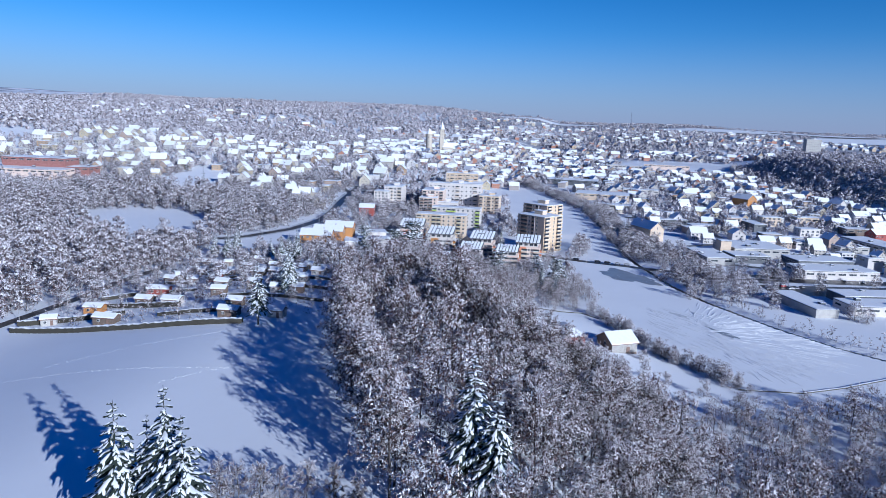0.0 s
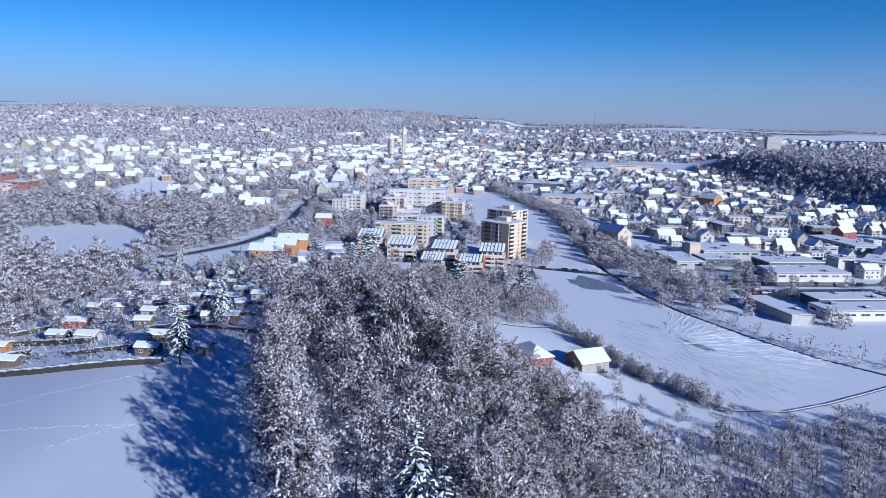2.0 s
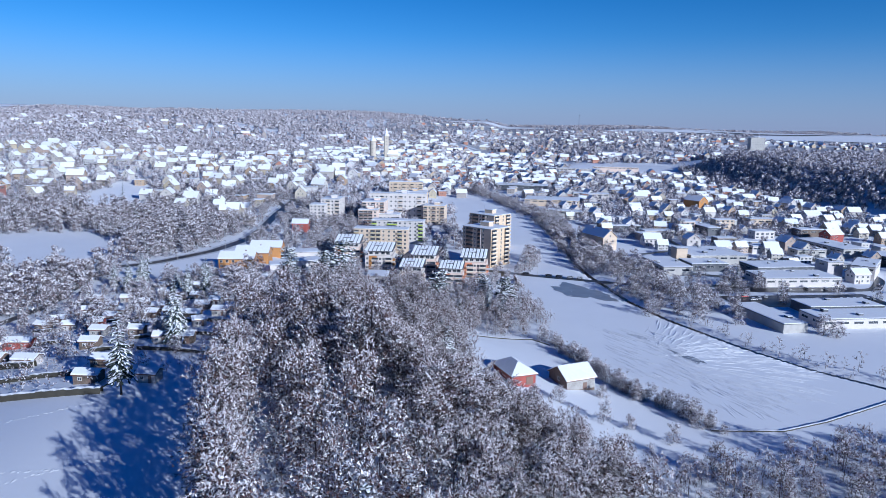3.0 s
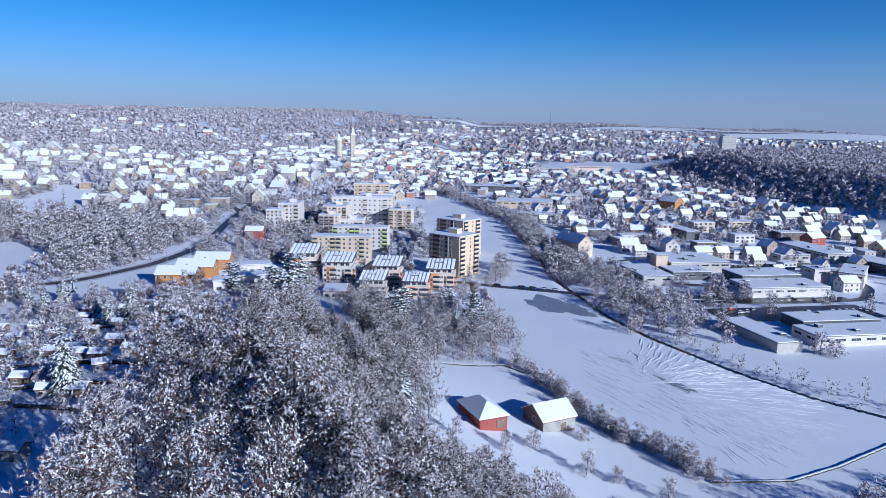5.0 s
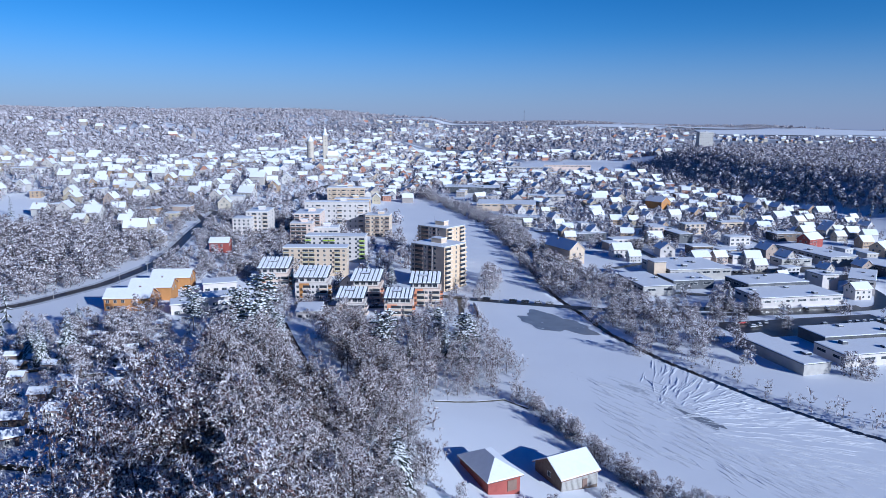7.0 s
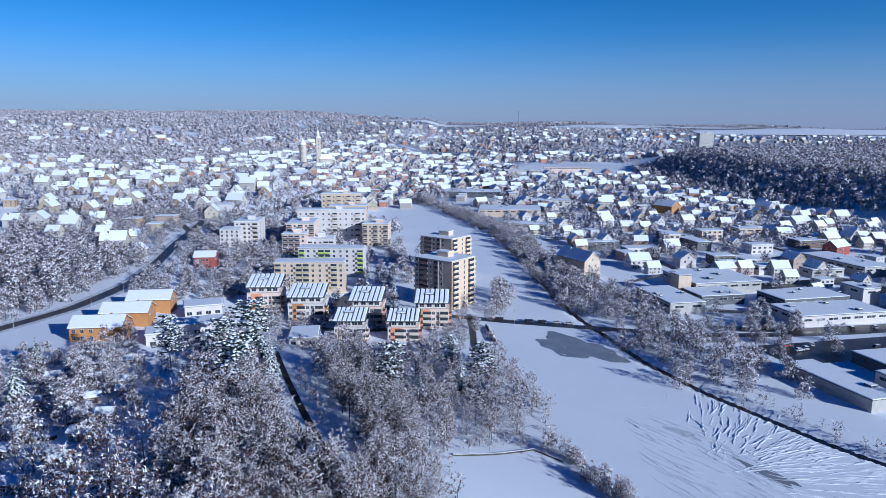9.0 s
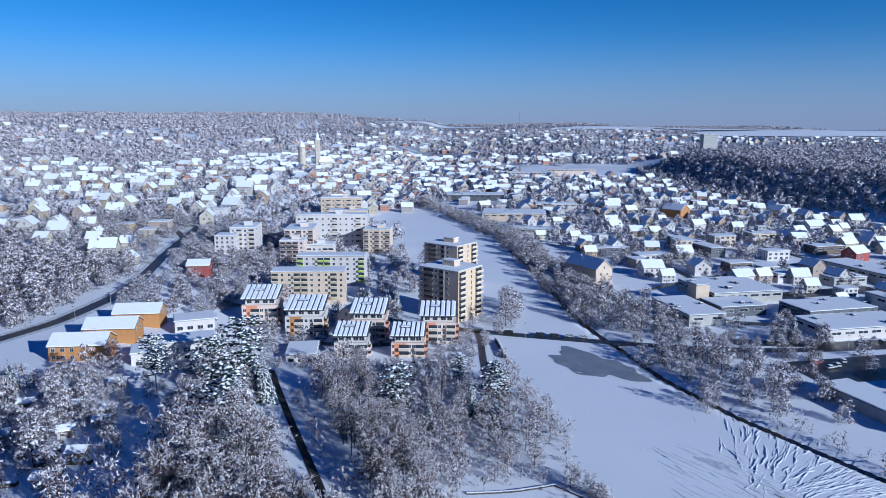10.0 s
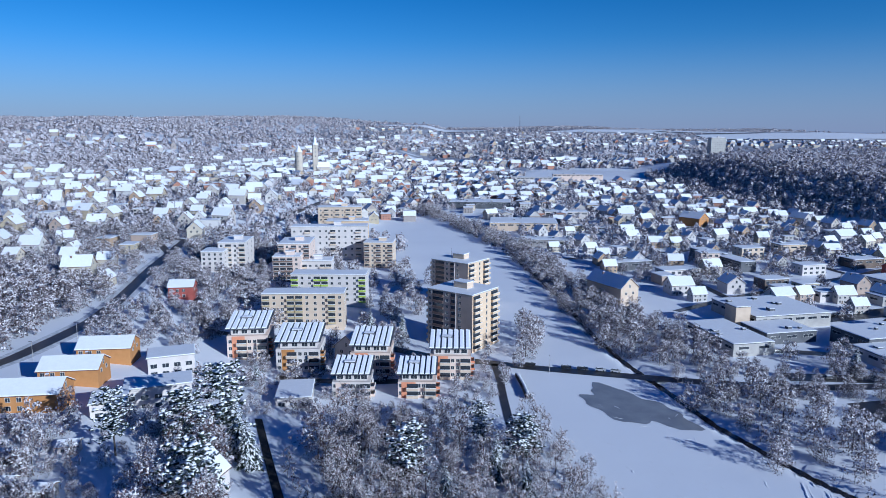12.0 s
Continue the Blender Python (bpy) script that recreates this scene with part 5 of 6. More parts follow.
def free(pts, r=6):
    k = np.ones(len(pts), bool)
    for x, y, q in TAKEN:
        k &= np.hypot(pts[:, 0] - x, pts[:, 1] - y) > q + r
    k &= ~inside(pts[:, 0], pts[:, 1], MEADOW)
    k &= beside(pts[:, 0], pts[:, 1], RIVER) > 26
    k &= beside(pts[:, 0], pts[:, 1], WEST_ROAD) > 12
    for line in LANES:
        k &= beside(pts[:, 0], pts[:, 1], line) > 7.5
    return pts[k]


slope = free(scatter(SLOPE_TOWN, 27, 401, 0.3))
valley = free(scatter(VALLEY_TOWN, 24.5, 402, 0.3))
old = free(scatter(OLD_TOWN, 21, 403, 0.3))
works = free(scatter([(118, 452), (232, 470), (340, 560), (320, 650), (240, 606), (180, 562), (92, 545)], 23, 404, 0.3))
houses = np.concatenate([slope, valley, old, works])
houses = houses[~inside(houses[:, 0], houses[:, 1], GLADE)]
houses = houses[np.argsort(houses[:, 1])]
hr = np.random.default_rng(21)
for x, y in houses[:250]:
    a = (0.25 + 1.5708 * hr.integers(0, 2) if x > 0 else 0.1 + 1.5708 * hr.integers(0, 4)) + hr.normal(0, 0.12)
    NEAR_KINDS.put(int(hr.choice(5, p=(0.28, 0.24, 0.22, 0.12, 0.14))), x, y, a, hr.uniform(0.74, 0.95) * (1.15 if x < -150 else 1.0), sink=0.0)
    claim(x, y, 7)


def far_town(name, label, pts, seed, lo=0.8, hi=1.0):
    r = np.random.default_rng(seed)
    vs, fs, ms, k = [], [], [], 0
    z = land(pts[:, 0], pts[:, 1])
    for (x, y), zz in zip(pts, z):
        v, f, m = FAR_HOUSES[r.integers(0, 5)]
        a, s = 0.2 + 1.5708 * r.integers(0, 4) + r.normal(0, 0.2), r.uniform(lo, hi)
        c, n = math.cos(a) * s, math.sin(a) * s
        vs.append(np.column_stack([x + c * v[:, 0] - n * v[:, 1], y + n * v[:, 0] + c * v[:, 1], zz + s * v[:, 2]]))
        fs.append(f + k), ms.append(m)
        k += len(v)
    me = tri_mesh(name, np.concatenate(vs), np.concatenate(fs), [M_TOWN, M_SNOW, M_TILE, M_GLASS], np.concatenate(ms))
    tagged(new(name, me), label, "houses", kind="stuff")


far_pts = houses[250:]
far_town("town_houses", "snow-roofed houses of the old town", far_pts, 31)
ring_far = []
for i, (cx, cy, rx, ry, g) in enumerate(((-60, 2300, 420, 260, 60), (420, 2450, 380, 240, 60), (-700, 1250, 330, 220, 70), (600, 1550, 260, 160, 36), (120, 1620, 330, 130, 32),
                                         (150, 3000, 700, 260, 70), (1100, 2600, 500, 300, 70), (-250, 1600, 250, 120, 34), (900, 900, 200, 120, 40))):
    ring = [(cx + rx * math.cos(a), cy + ry * math.sin(a)) for a in np.linspace(0, math.tau, 17)[:-1]]
    ring_far.append(scatter(ring, g, 500 + i))
far_town("far_houses", "snow-roofed houses of distant quarters", np.concatenate(ring_far), 32, 0.9, 1.25)

# ---- trees between the houses, and the far woods ----
gp = scatter([(-640, 480), (-190, 480), (-130, 520), (-60, 690), (-150, 800), (60, 1000), (90, 1400), (-420, 1450), (-700, 1000)], 11.6, 601)
gp = np.concatenate([gp, scatter(VALLEY_TOWN, 12, 602), scatter([(-130, 345), (-105, 350), (-60, 440), (-60, 600), (-90, 660), (-190, 640), (-190, 470), (-140, 440)], 19, 603), scatter([(-182, 392), (-138, 398), (-128, 440), (-128, 520), (-150, 620), (-200, 630), (-182, 440)], 9.5, 604), scatter([(-200, 470), (-215, 640), (-330, 660), (-520, 560), (-500, 470), (-330, 520)], 11, 605)])
k = np.ones(len(gp), bool)
for x, y, r in TAKEN:
    k &= (np.hypot(gp[:, 0] - x, gp[:, 1] - y) > r - 0.5) & (np.hypot(gp[:, 0] - x, gp[:, 1] - y + 5) > r - 1)
k &= ~inside(gp[:, 0], gp[:, 1], GLADE) & ~inside(gp[:, 0], gp[:, 1], MEADOW) & (beside(gp[:, 0], gp[:, 1], WEST_ROAD) > 6)
gp = gp[k]
close = gp[:, 1] < 620
stuff("garden_trees", "frosted garden trees among the blocks", "trees", MID2, gp[close], 41, 0.5, 0.85, [M_MID_TWIG, M_BARK, M_MID_SHADE_TWIG])
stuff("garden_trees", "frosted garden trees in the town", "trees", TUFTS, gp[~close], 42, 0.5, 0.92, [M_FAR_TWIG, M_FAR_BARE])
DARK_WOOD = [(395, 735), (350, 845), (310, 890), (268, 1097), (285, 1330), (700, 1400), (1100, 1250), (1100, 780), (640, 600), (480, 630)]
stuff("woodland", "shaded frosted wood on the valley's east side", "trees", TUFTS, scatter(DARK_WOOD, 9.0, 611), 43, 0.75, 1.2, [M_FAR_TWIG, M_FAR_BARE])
hill = np.random.default_rng(44)
far_p = np.column_stack([hill.uniform(-2600, 2600, 44000), 1250 + 3000 * hill.random(44000) ** 1.3])
far_p = far_p[np.abs(far_p[:, 0]) < 500 + 0.75 * far_p[:, 1]]
dens = np.sin(far_p[:, 0] / 210 + np.sin(far_p[:, 1] / 300)) + np.sin(far_p[:, 1] / 170 + far_p[:, 0] / 400)
far_p = far_p[(dens > -0.7) | (far_p[:, 0] < -200) & (far_p[:, 1] < 2400)][:16000]
far_p = far_p[(np.abs(far_p[:, 0]) > 420) | (far_p[:, 1] > 1460)]


# -- open snowfields between the far woods: middle, half length, half depth, turn
def snowfield(cx, cy, rx, ry, turn):
    u = np.linspace(0, 1, 9)[1:]
    a = np.linspace(0, math.tau, 40, endpoint=False)
    edge = 1 + 0.10 * np.sin(3 * a + cx) + 0.08 * np.sin(7 * a + cy)
    px = np.r_[0, (u[:, None] * edge * np.cos(a)).ravel()] * rx
    py = np.r_[0, (u[:, None] * edge * np.sin(a)).ravel()] * ry
    x, y = cx + px * math.cos(turn) - py * math.sin(turn), cy + px * math.sin(turn) + py * math.cos(turn)
    i = np.arange(40)
    j = (i + 1) % 40
    f = [np.stack([0 * i, 1 + i, 1 + j], 1)]
    for k in range(7):
        p, q = 1 + 40 * k, 41 + 40 * k
        f += [np.stack([p + i, q + i, q + j], 1), np.stack([p + i, q + j, p + j], 1)]
    v = np.column_stack([x, y, land(x, y) + 3.0])
    tagged(new("snowfield", tri_mesh("snowfield", v, np.concatenate(f), [M_SNOW])), "open snow-covered field between far woods", "field", kind="structure")


FIELDS = [(1500, 3150, 520, 230, 0.1), (1150, 3550, 420, 160, 0.0), (2100, 3700, 600, 260, 0.1), (620, 3350, 260, 110, 0.2), (-180, 3600, 260, 90, 0.0)]
for cx, cy, rx, ry, turn in FIELDS:
    snowfield(cx, cy, rx, ry, turn)
    du, dv = far_p[:, 0] - cx, far_p[:, 1] - cy
    across, deep_in = du * math.cos(turn) + dv * math.sin(turn), dv * math.cos(turn) - du * math.sin(turn)
    far_p = far_p[(across / rx) ** 2 + (np.where(deep_in < 0, deep_in * 0.62, deep_in) / ry) ** 2 > 1.25]
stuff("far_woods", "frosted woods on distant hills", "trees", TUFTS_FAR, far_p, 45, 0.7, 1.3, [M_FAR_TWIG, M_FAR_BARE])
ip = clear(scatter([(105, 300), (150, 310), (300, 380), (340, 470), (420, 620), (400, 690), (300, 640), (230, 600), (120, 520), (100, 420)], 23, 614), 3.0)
stuff("yard_trees", "frosted trees between halls and houses", "trees", MID2, ip, 47, 0.4, 0.8, [M_MID_TWIG, M_BARK, M_MID_SHADE_TWIG])
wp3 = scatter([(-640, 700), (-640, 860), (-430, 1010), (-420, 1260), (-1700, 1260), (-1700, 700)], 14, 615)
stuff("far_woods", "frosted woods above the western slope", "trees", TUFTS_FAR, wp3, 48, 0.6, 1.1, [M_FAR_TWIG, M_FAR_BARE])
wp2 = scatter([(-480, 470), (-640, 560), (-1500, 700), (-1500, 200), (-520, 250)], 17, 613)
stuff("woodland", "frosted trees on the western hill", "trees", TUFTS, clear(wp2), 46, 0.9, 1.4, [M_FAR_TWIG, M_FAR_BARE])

# ---- spruces ----
SPRUCE = Kinds([spruce_kind("tall dark spruce laden with snow", s, "spruces") for s in SPRUCES])
for i, (x, y, s) in enumerate(((-61.2, 5, 0.93), (-57.6, 7, 0.97), (-54.2, 6, 0.96), (-50.8, 4.5, 0.90), (-12, 37, 1.08), (-16.5, 39.5, 0.98),
                               (-186, 284, 0.62), (-190, 267, 0.62), (-134, 245, 0.7), (-180, 262, 0.6), (-159, 294, 0.55), (-96, 146, 0.75), (-22, 178, 0.75))):
    SPRUCE.put(i, x, y, i * 1.3, s)
PINE = Kinds([spruce_kind("tall broad pine heaped with snow", s, "snowy pines") for s in PINES])
for i, (x, y, s) in enumerate(((-92, 313, 1.0), (-99, 304, 0.85), (-116, 300, 0.7), (-80, 262, 0.9), (-40, 300, 0.8), (-8, 322, 0.75), (-20, 335, 0.6))):
    PINE.put(i, x, y, i * 1.9, s)
Kinds([spruce_kind("lone conifer with a bare lower trunk and snowy crown", LONE, "")]).put(0, -88.6, 106.5, 0.4, 1.0)
SPARSE_ALL = [(np.concatenate([a[0], b[0], c[0]]), np.concatenate([a[1], b[1] + len(a[0]), c[1] + len(a[0]) + len(b[0])]),
               np.r_[np.ones(len(a[1]), int), np.zeros(len(b[1]), int), np.full(len(c[1]), 2)]) for a, b, c in SPARSE]
cr = np.random.default_rng(51)
cp = np.concatenate([np.column_stack([cr.uniform(-600, -190, 60), cr.uniform(230, 1000, 60)]), np.column_stack([cr.uniform(320, 620, 70), cr.uniform(680, 1100, 70)])])
stuff("spruces", "snowy spruces scattered in the woods", "trees", SPARSE_ALL, clear(cp), 52, 0.8, 1.3, [M_NEEDLE, M_BARK, M_LOAD])

# ---- allotments, hedges, cars and small things ----


def hedge(label, line, width, height, seed):
    """A clipped hedge with a cap of snow, along a line."""
    r = np.random.default_rng(seed)
    pts = []
    for (ax, ay), (bx, by) in zip(line, line[1:]):
        n = max(2, int(math.hypot(bx - ax, by - ay) / 0.8))
        pts += [(ax + (bx - ax) * i / n, ay + (by - ay) * i / n) for i in range(n)]
    pts = np.array(pts + [line[-1]], float)
    d = np.gradient(pts, axis=0)
    d /= np.hypot(d[:, 0], d[:, 1])[:, None]
    side = np.stack([-d[:, 1], d[:, 0]], 1)
    z = ground_z(pts[:, 0], pts[:, 1])
    rings = [(-0.5, -0.3), (-0.52, 0.55), (-0.5, 0.88), (-0.25, 1.12), (0.25, 1.12), (0.5, 0.88), (0.52, 0.55), (0.5, -0.3)]
    v = []
    for u, h in rings:
        q = pts + side * (u * width * r.uniform(0.8, 1.2, (len(pts), 1)))
        v.append(np.column_stack([q, z + h * height * r.uniform(0.85, 1.12, len(pts))]))
    n, f = len(pts), []
    for k in range(len(rings) - 1):
        i = np.arange(n - 1) + k * n
        f += [np.stack([i, i + n, i + n + 1], 1), np.stack([i, i + n + 1, i + 1], 1)]
    h = thing("hedge", label, "hedge")
    part("foliage", tri_mesh("foliage", np.concatenate(v), np.concatenate(f), [M_HEDGE]), h)
    return h


hedge("long clipped hedge capped with snow at the field's edge", [(-168, 103), (-146, 103.2), (-124, 103.6), (-108, 105.5), (-94, 107.5)], 1.6, 1.5, 1)
hedge("dark hedge with a snow cap between allotments", [(-171, 109), (-158, 115), (-143, 123)], 1.3, 1.6, 2)
hedge("dark hedge with a snow cap behind garden huts", [(-158, 133), (-143, 131.5), (-128, 130.5)], 1.3, 1.6, 3)
hedge("snowy hedge beside the lane", [(-166, 142), (-158, 150), (-150, 156)], 1.3, 1.4, 4)
hedge("snowy hedge between garden plots", [(-128, 118), (-118, 120), (-104, 121)], 1.2, 1.2, 5)
hedge("low snowy hedge in the shaded allotments", [(-104, 140), (-92, 138), (-80, 136)], 1.1, 1.1, 6)
hedge("low snowy hedge in the shaded allotments", [(-108, 156), (-96, 154), (-84, 152)], 1.1, 1.1, 7)
hedge("low snowy hedge in the shaded allotments", [(-112, 172), (-98, 170), (-88, 168)], 1.1, 1.1, 8)
hedge("dark clipped hedge beside the meadow path", [(-3.5, 400), (-2.0, 388), (-1.2, 376)], 1.6, 1.6, 9)
hedge("dark hedge along the southern ditch", [(62, 184), (85, 187), (102, 197), (120, 210), (150, 232)], 0.9, 0.45, 10)
hedge("low hedge round the barn lawn", [(-18, 256), (-6, 262), (6, 269), (14, 262)], 0.8, 0.5, 11)


def garden_hut(label, w, d, h, body):
    t = thing("garden_hut", label, "hut", "allotment huts")
    wall, roof, snow = gable_shell(w, d, h, 0.8, body, 0.6, 0.35)
    part("wall", wall, t), part("roof", roof, t), part("snow_cover", snow, t, "thick snow on the hut roof")
    g = Geo()
    g.box(-0.4, -0.05, 0, 0.4, 0.04, 1.8)
    part("door", g.mesh("door", [M_BROWN]), t, at=on_side("front", w * 0.2, 0, w, d, 0.03))
    part("window", HUT_WINDOW, t, at=on_side("front", -w * 0.22, 0.9, w, d))
    return t


HUT_WINDOW = window_mesh(0.8, 0.7)
for label, x, y, w, d, body, ang in (
        ("orange garden hut with snowy roof", -157, 127, 6.0, 4.0, M_ORANGE, 8), ("dark garden hut with wide snowy roof", -142, 112.5, 7.0, 4.0, M_WOOD, 4), ("small grey hut with snowy gable", -162, 112, 4.5, 3.5, M_CONC, 30),
        ("red garden hut with long snowy roof", -150, 153, 8.0, 4.0, M_RED, 10), ("brown hut with pointed snowy roof", -145, 137, 5.5, 4.0, M_WOOD, 4), ("white hut with snowy roof", -132, 133, 6.0, 4.5, M_WHITE, 6),
        ("brown garden hut beside a fir", -106, 127, 5.0, 3.6, M_WOOD, 5), ("low brown hut with snowy roof", -102, 115, 6.0, 3.6, M_WOOD, 4), ("shaded garden hut near the lone spruce", -87, 116, 4.6, 3.6, M_CONC, 0),
        ("shaded brown hut under trees", -93, 146, 4.6, 3.6, M_WOOD, 12), ("shaded brown hut under trees", -107, 163, 5.0, 4.0, M_WOOD, 8), ("shaded grey hut under trees", -98, 180, 5.0, 4.0, M_CONC, 4),
        ("brown hut with snowy roof", -122, 146, 5.0, 3.8, M_WOOD, 10), ("grey hut with snowy roof", -128, 160, 5.0, 4.0, M_CONC, 0), ("brown hut in the upper allotments", -112, 196, 5.0, 4.0, M_WOOD, 10),
        ("brown hut in the upper allotments", -126, 186, 5.0, 4.0, M_WOOD, 4), ("red-brown hut in the upper allotments", -140, 176, 5.0, 4.0, M_RED, 14), ("white hut below the orange houses", -128, 300, 5.0, 4.0, M_WHITE, 14),
        ("brown hut below the orange houses", -138, 292, 5.5, 4.0, M_WOOD, 8), ("grey hut among garden trees", -118, 272, 5.0, 4.0, M_CONC, 6)):
    place(garden_hut(label, w, d, 2.2, body), x, y, ang)
    claim(x, y, 4)

HUTS = Kinds([garden_hut("small brown allotment hut with snowy roof", 4.4, 3.4, 2.1, M_WOOD), garden_hut("small grey allotment hut with snowy roof", 4.0, 3.2, 2.1, M_CONC)])
gr = np.random.default_rng(77)
for i, (x, y) in enumerate(scatter([(-160, 160), (-100, 130), (-88, 205), (-104, 262), (-150, 300), (-176, 255), (-176, 190)], 15, 702, 0.3)):
    if min(math.hypot(x - q[0], y - q[1]) for q in TAKEN) > 7:
        HUTS.put(i % 2, x, y, 0.2 + gr.normal(0, 0.15), 1.0, None, 0.0)
        claim(x, y, 3.5)
    ux, uy = x + 6, y - 5
    if i % 2 == 0:
        hedge("low snow-capped hedge between allotment plots", [(ux - 6, uy), (ux, uy + 0.8), (ux + 6, uy + 1.4)], 1.0, 1.0, 100 + i)
band("path", "snowy trodden path through the allotments", "path", [(-97, 112), (-108, 150), (-120, 190), (-136, 240), (-160, 290)], 2.6, 0.08, M_SLUSH)
PLOTS = [(-168, 106), (-95, 109), (-80, 125), (-92, 205), (-100, 250), (-125, 295), (-145, 312), (-178, 300), (-185, 215), (-172, 150)]
pp = scatter(PLOTS, 5.2, 701)
k = np.ones(len(pp), bool)
for x, y, r in TAKEN:
    k &= np.hypot(pp[:, 0] - x, pp[:, 1] - y) > r + 0.5
pp = pp[k]
stuff("garden_shrubs", "frosted fruit bushes in the allotments", "shrubs", SHRUB_ALL, pp, 71, 0.45, 1.1, [M_TWIG, M_BARK, M_SHADE_TWIG])
tall = np.concatenate([pp[1::6], pp[3::6][pp[3::6][:, 1] > 225]])
stuff("garden_trees", "frosted fruit trees in the allotments", "trees", MID2, tall[tall[:, 1] > 135], 72, 0.35, 0.8, [M_MID_TWIG, M_BARK, M_MID_SHADE_TWIG])
LANE_TREES = np.array([(-182, 112), (-181, 124), (-180, 138), (-184, 100), (-171, 128), (-170, 140), (-168, 152), (-186, 155), (-189, 170), (-175, 165)], float)
stuff("lane_trees", "frosted trees along the allotment lane", "trees", MIDDLE, LANE_TREES, 73, 0.6, 0.85, [M_TWIG, M_BARK, M_SHADE_TWIG])
for i, (x, y, s) in enumerate(((-52, 16, 0.46), (-49, 16.5, 0.4), (-46.5, 18, 0.46), (-43, 18, 0.36), (-39.5, 20, 0.45), (-35, 20, 0.42), (-31, 19, 0.4))):
    LEAFY.put(i, x, y, i * 0.9, s)
for i, (x, y, s) in enumerate(((-83, 305, 0.8), (-88, 312, 0.72), (-82, 274, 0.7), (-112, 320, 0.55), (-16, 315, 0.6), (-8.5, 306, 0.5), (-3.5, 334, 0.55), (-70, 459, 0.5), (132, 404, 0.55), (-12, 318, 0.45), (110, 60, 0.7), (70, 74, 0.6),
                               (40, 60, 0.6), (-54, 452, 0.5), (60, 480, 0.5), (-104, 384, 0.4), (-140, 240, 0.6), (-150, 250, 0.55), (-30, 300, 0.6), (-95, 330, 0.55))):
    SPRUCE.put(i + 1, x, y, i * 1.7, s)


lower = scatter([(-152, 326), (-100, 342), (-92, 300), (-100, 258), (-128, 240), (-160, 276)], 9.0, 704)
lower = lower[np.all([np.hypot(lower[:, 0] - x, lower[:, 1] - y) > r for x, y, r in TAKEN], axis=0)]
stuff("garden_trees", "frosted trees and bushes below the orange houses", "trees", BUSHY, lower, 75, 0.3, 0.75, [M_MID_TWIG, M_BARK, M_MID_SHADE_TWIG])
vp = scatter([(-112, 345), (-60, 352), (-22, 354), (-4, 392), (-12, 432), (-112, 432)], 7.5, 703)
vk = np.ones(len(vp), bool)
for x, y, r in TAKEN:
    vk &= np.hypot(vp[:, 0] - x, vp[:, 1] - y) > r + 0.5
vk &= (beside(vp[:, 0], vp[:, 1], STREET) > 5) & (beside(vp[:, 0], vp[:, 1], DITCH) > 4)
stuff("garden_trees", "small frosted trees and bushes round the villas", "trees", MID2, vp[vk], 74, 0.28, 0.55, [M_MID_TWIG, M_BARK, M_MID_SHADE_TWIG])


def car_kind(label, paint):
    t = thing("car", label, "car", "parked cars")
    g = Geo()
    g.extrude([(-2.1, 0.35), (2.1, 0.35), (2.15, 0.75), (1.9, 0.92), (-2.0, 0.95), (-2.15, 0.7)], -0.85, 0.85)
    part("body", g.mesh("body", [paint]), t)
    c = Geo()
    c.extrude([(-1.75, 0.93), (1.0, 0.93), (0.45, 1.42), (-1.35, 1.42)], -0.74, 0.74)
    cab = part("cabin", c.mesh("cabin", [M_GLASS]), t, "dark glazed cabin")
    s = Geo()
    s.box(-1.38, -0.72, 1.42, 0.48, 0.72, 1.55)
    part("roof_snow", s.mesh("roof_snow", [M_SNOW]), cab, "snow on the car roof")
    w = Geo()
    w.prism(0, 0, -0.1, 0.1, 0.33, 0.33, 12)
    wheel = w.mesh("wheel", [M_RUBBER])
    for x in (-1.35, 1.3):
        for y in (-0.82, 0.82):
            part("wheel", wheel, t, at=pose(x, y, 0.33, 90, 0, 0))
    return t


M_DARKCAR = speckled("dark_car_paint", (0.02, 0.022, 0.028), (0.035, 0.037, 0.045), 3.0, 0.25)
M_LIGHTCAR = speckled("silver_car_paint", (0.45, 0.46, 0.48), (0.55, 0.56, 0.58), 3.0, 0.3)
M_REDCAR = speckled("red_van_paint", (0.42, 0.03, 0.03), (0.5, 0.05, 0.05), 3.0, 0.3)
CARS = Kinds([car_kind("dark parked car with snow on its roof", M_DARKCAR), car_kind("silver parked car covered in snow", M_LIGHTCAR), car_kind("red parked van-like car with snowy roof", M_REDCAR)])
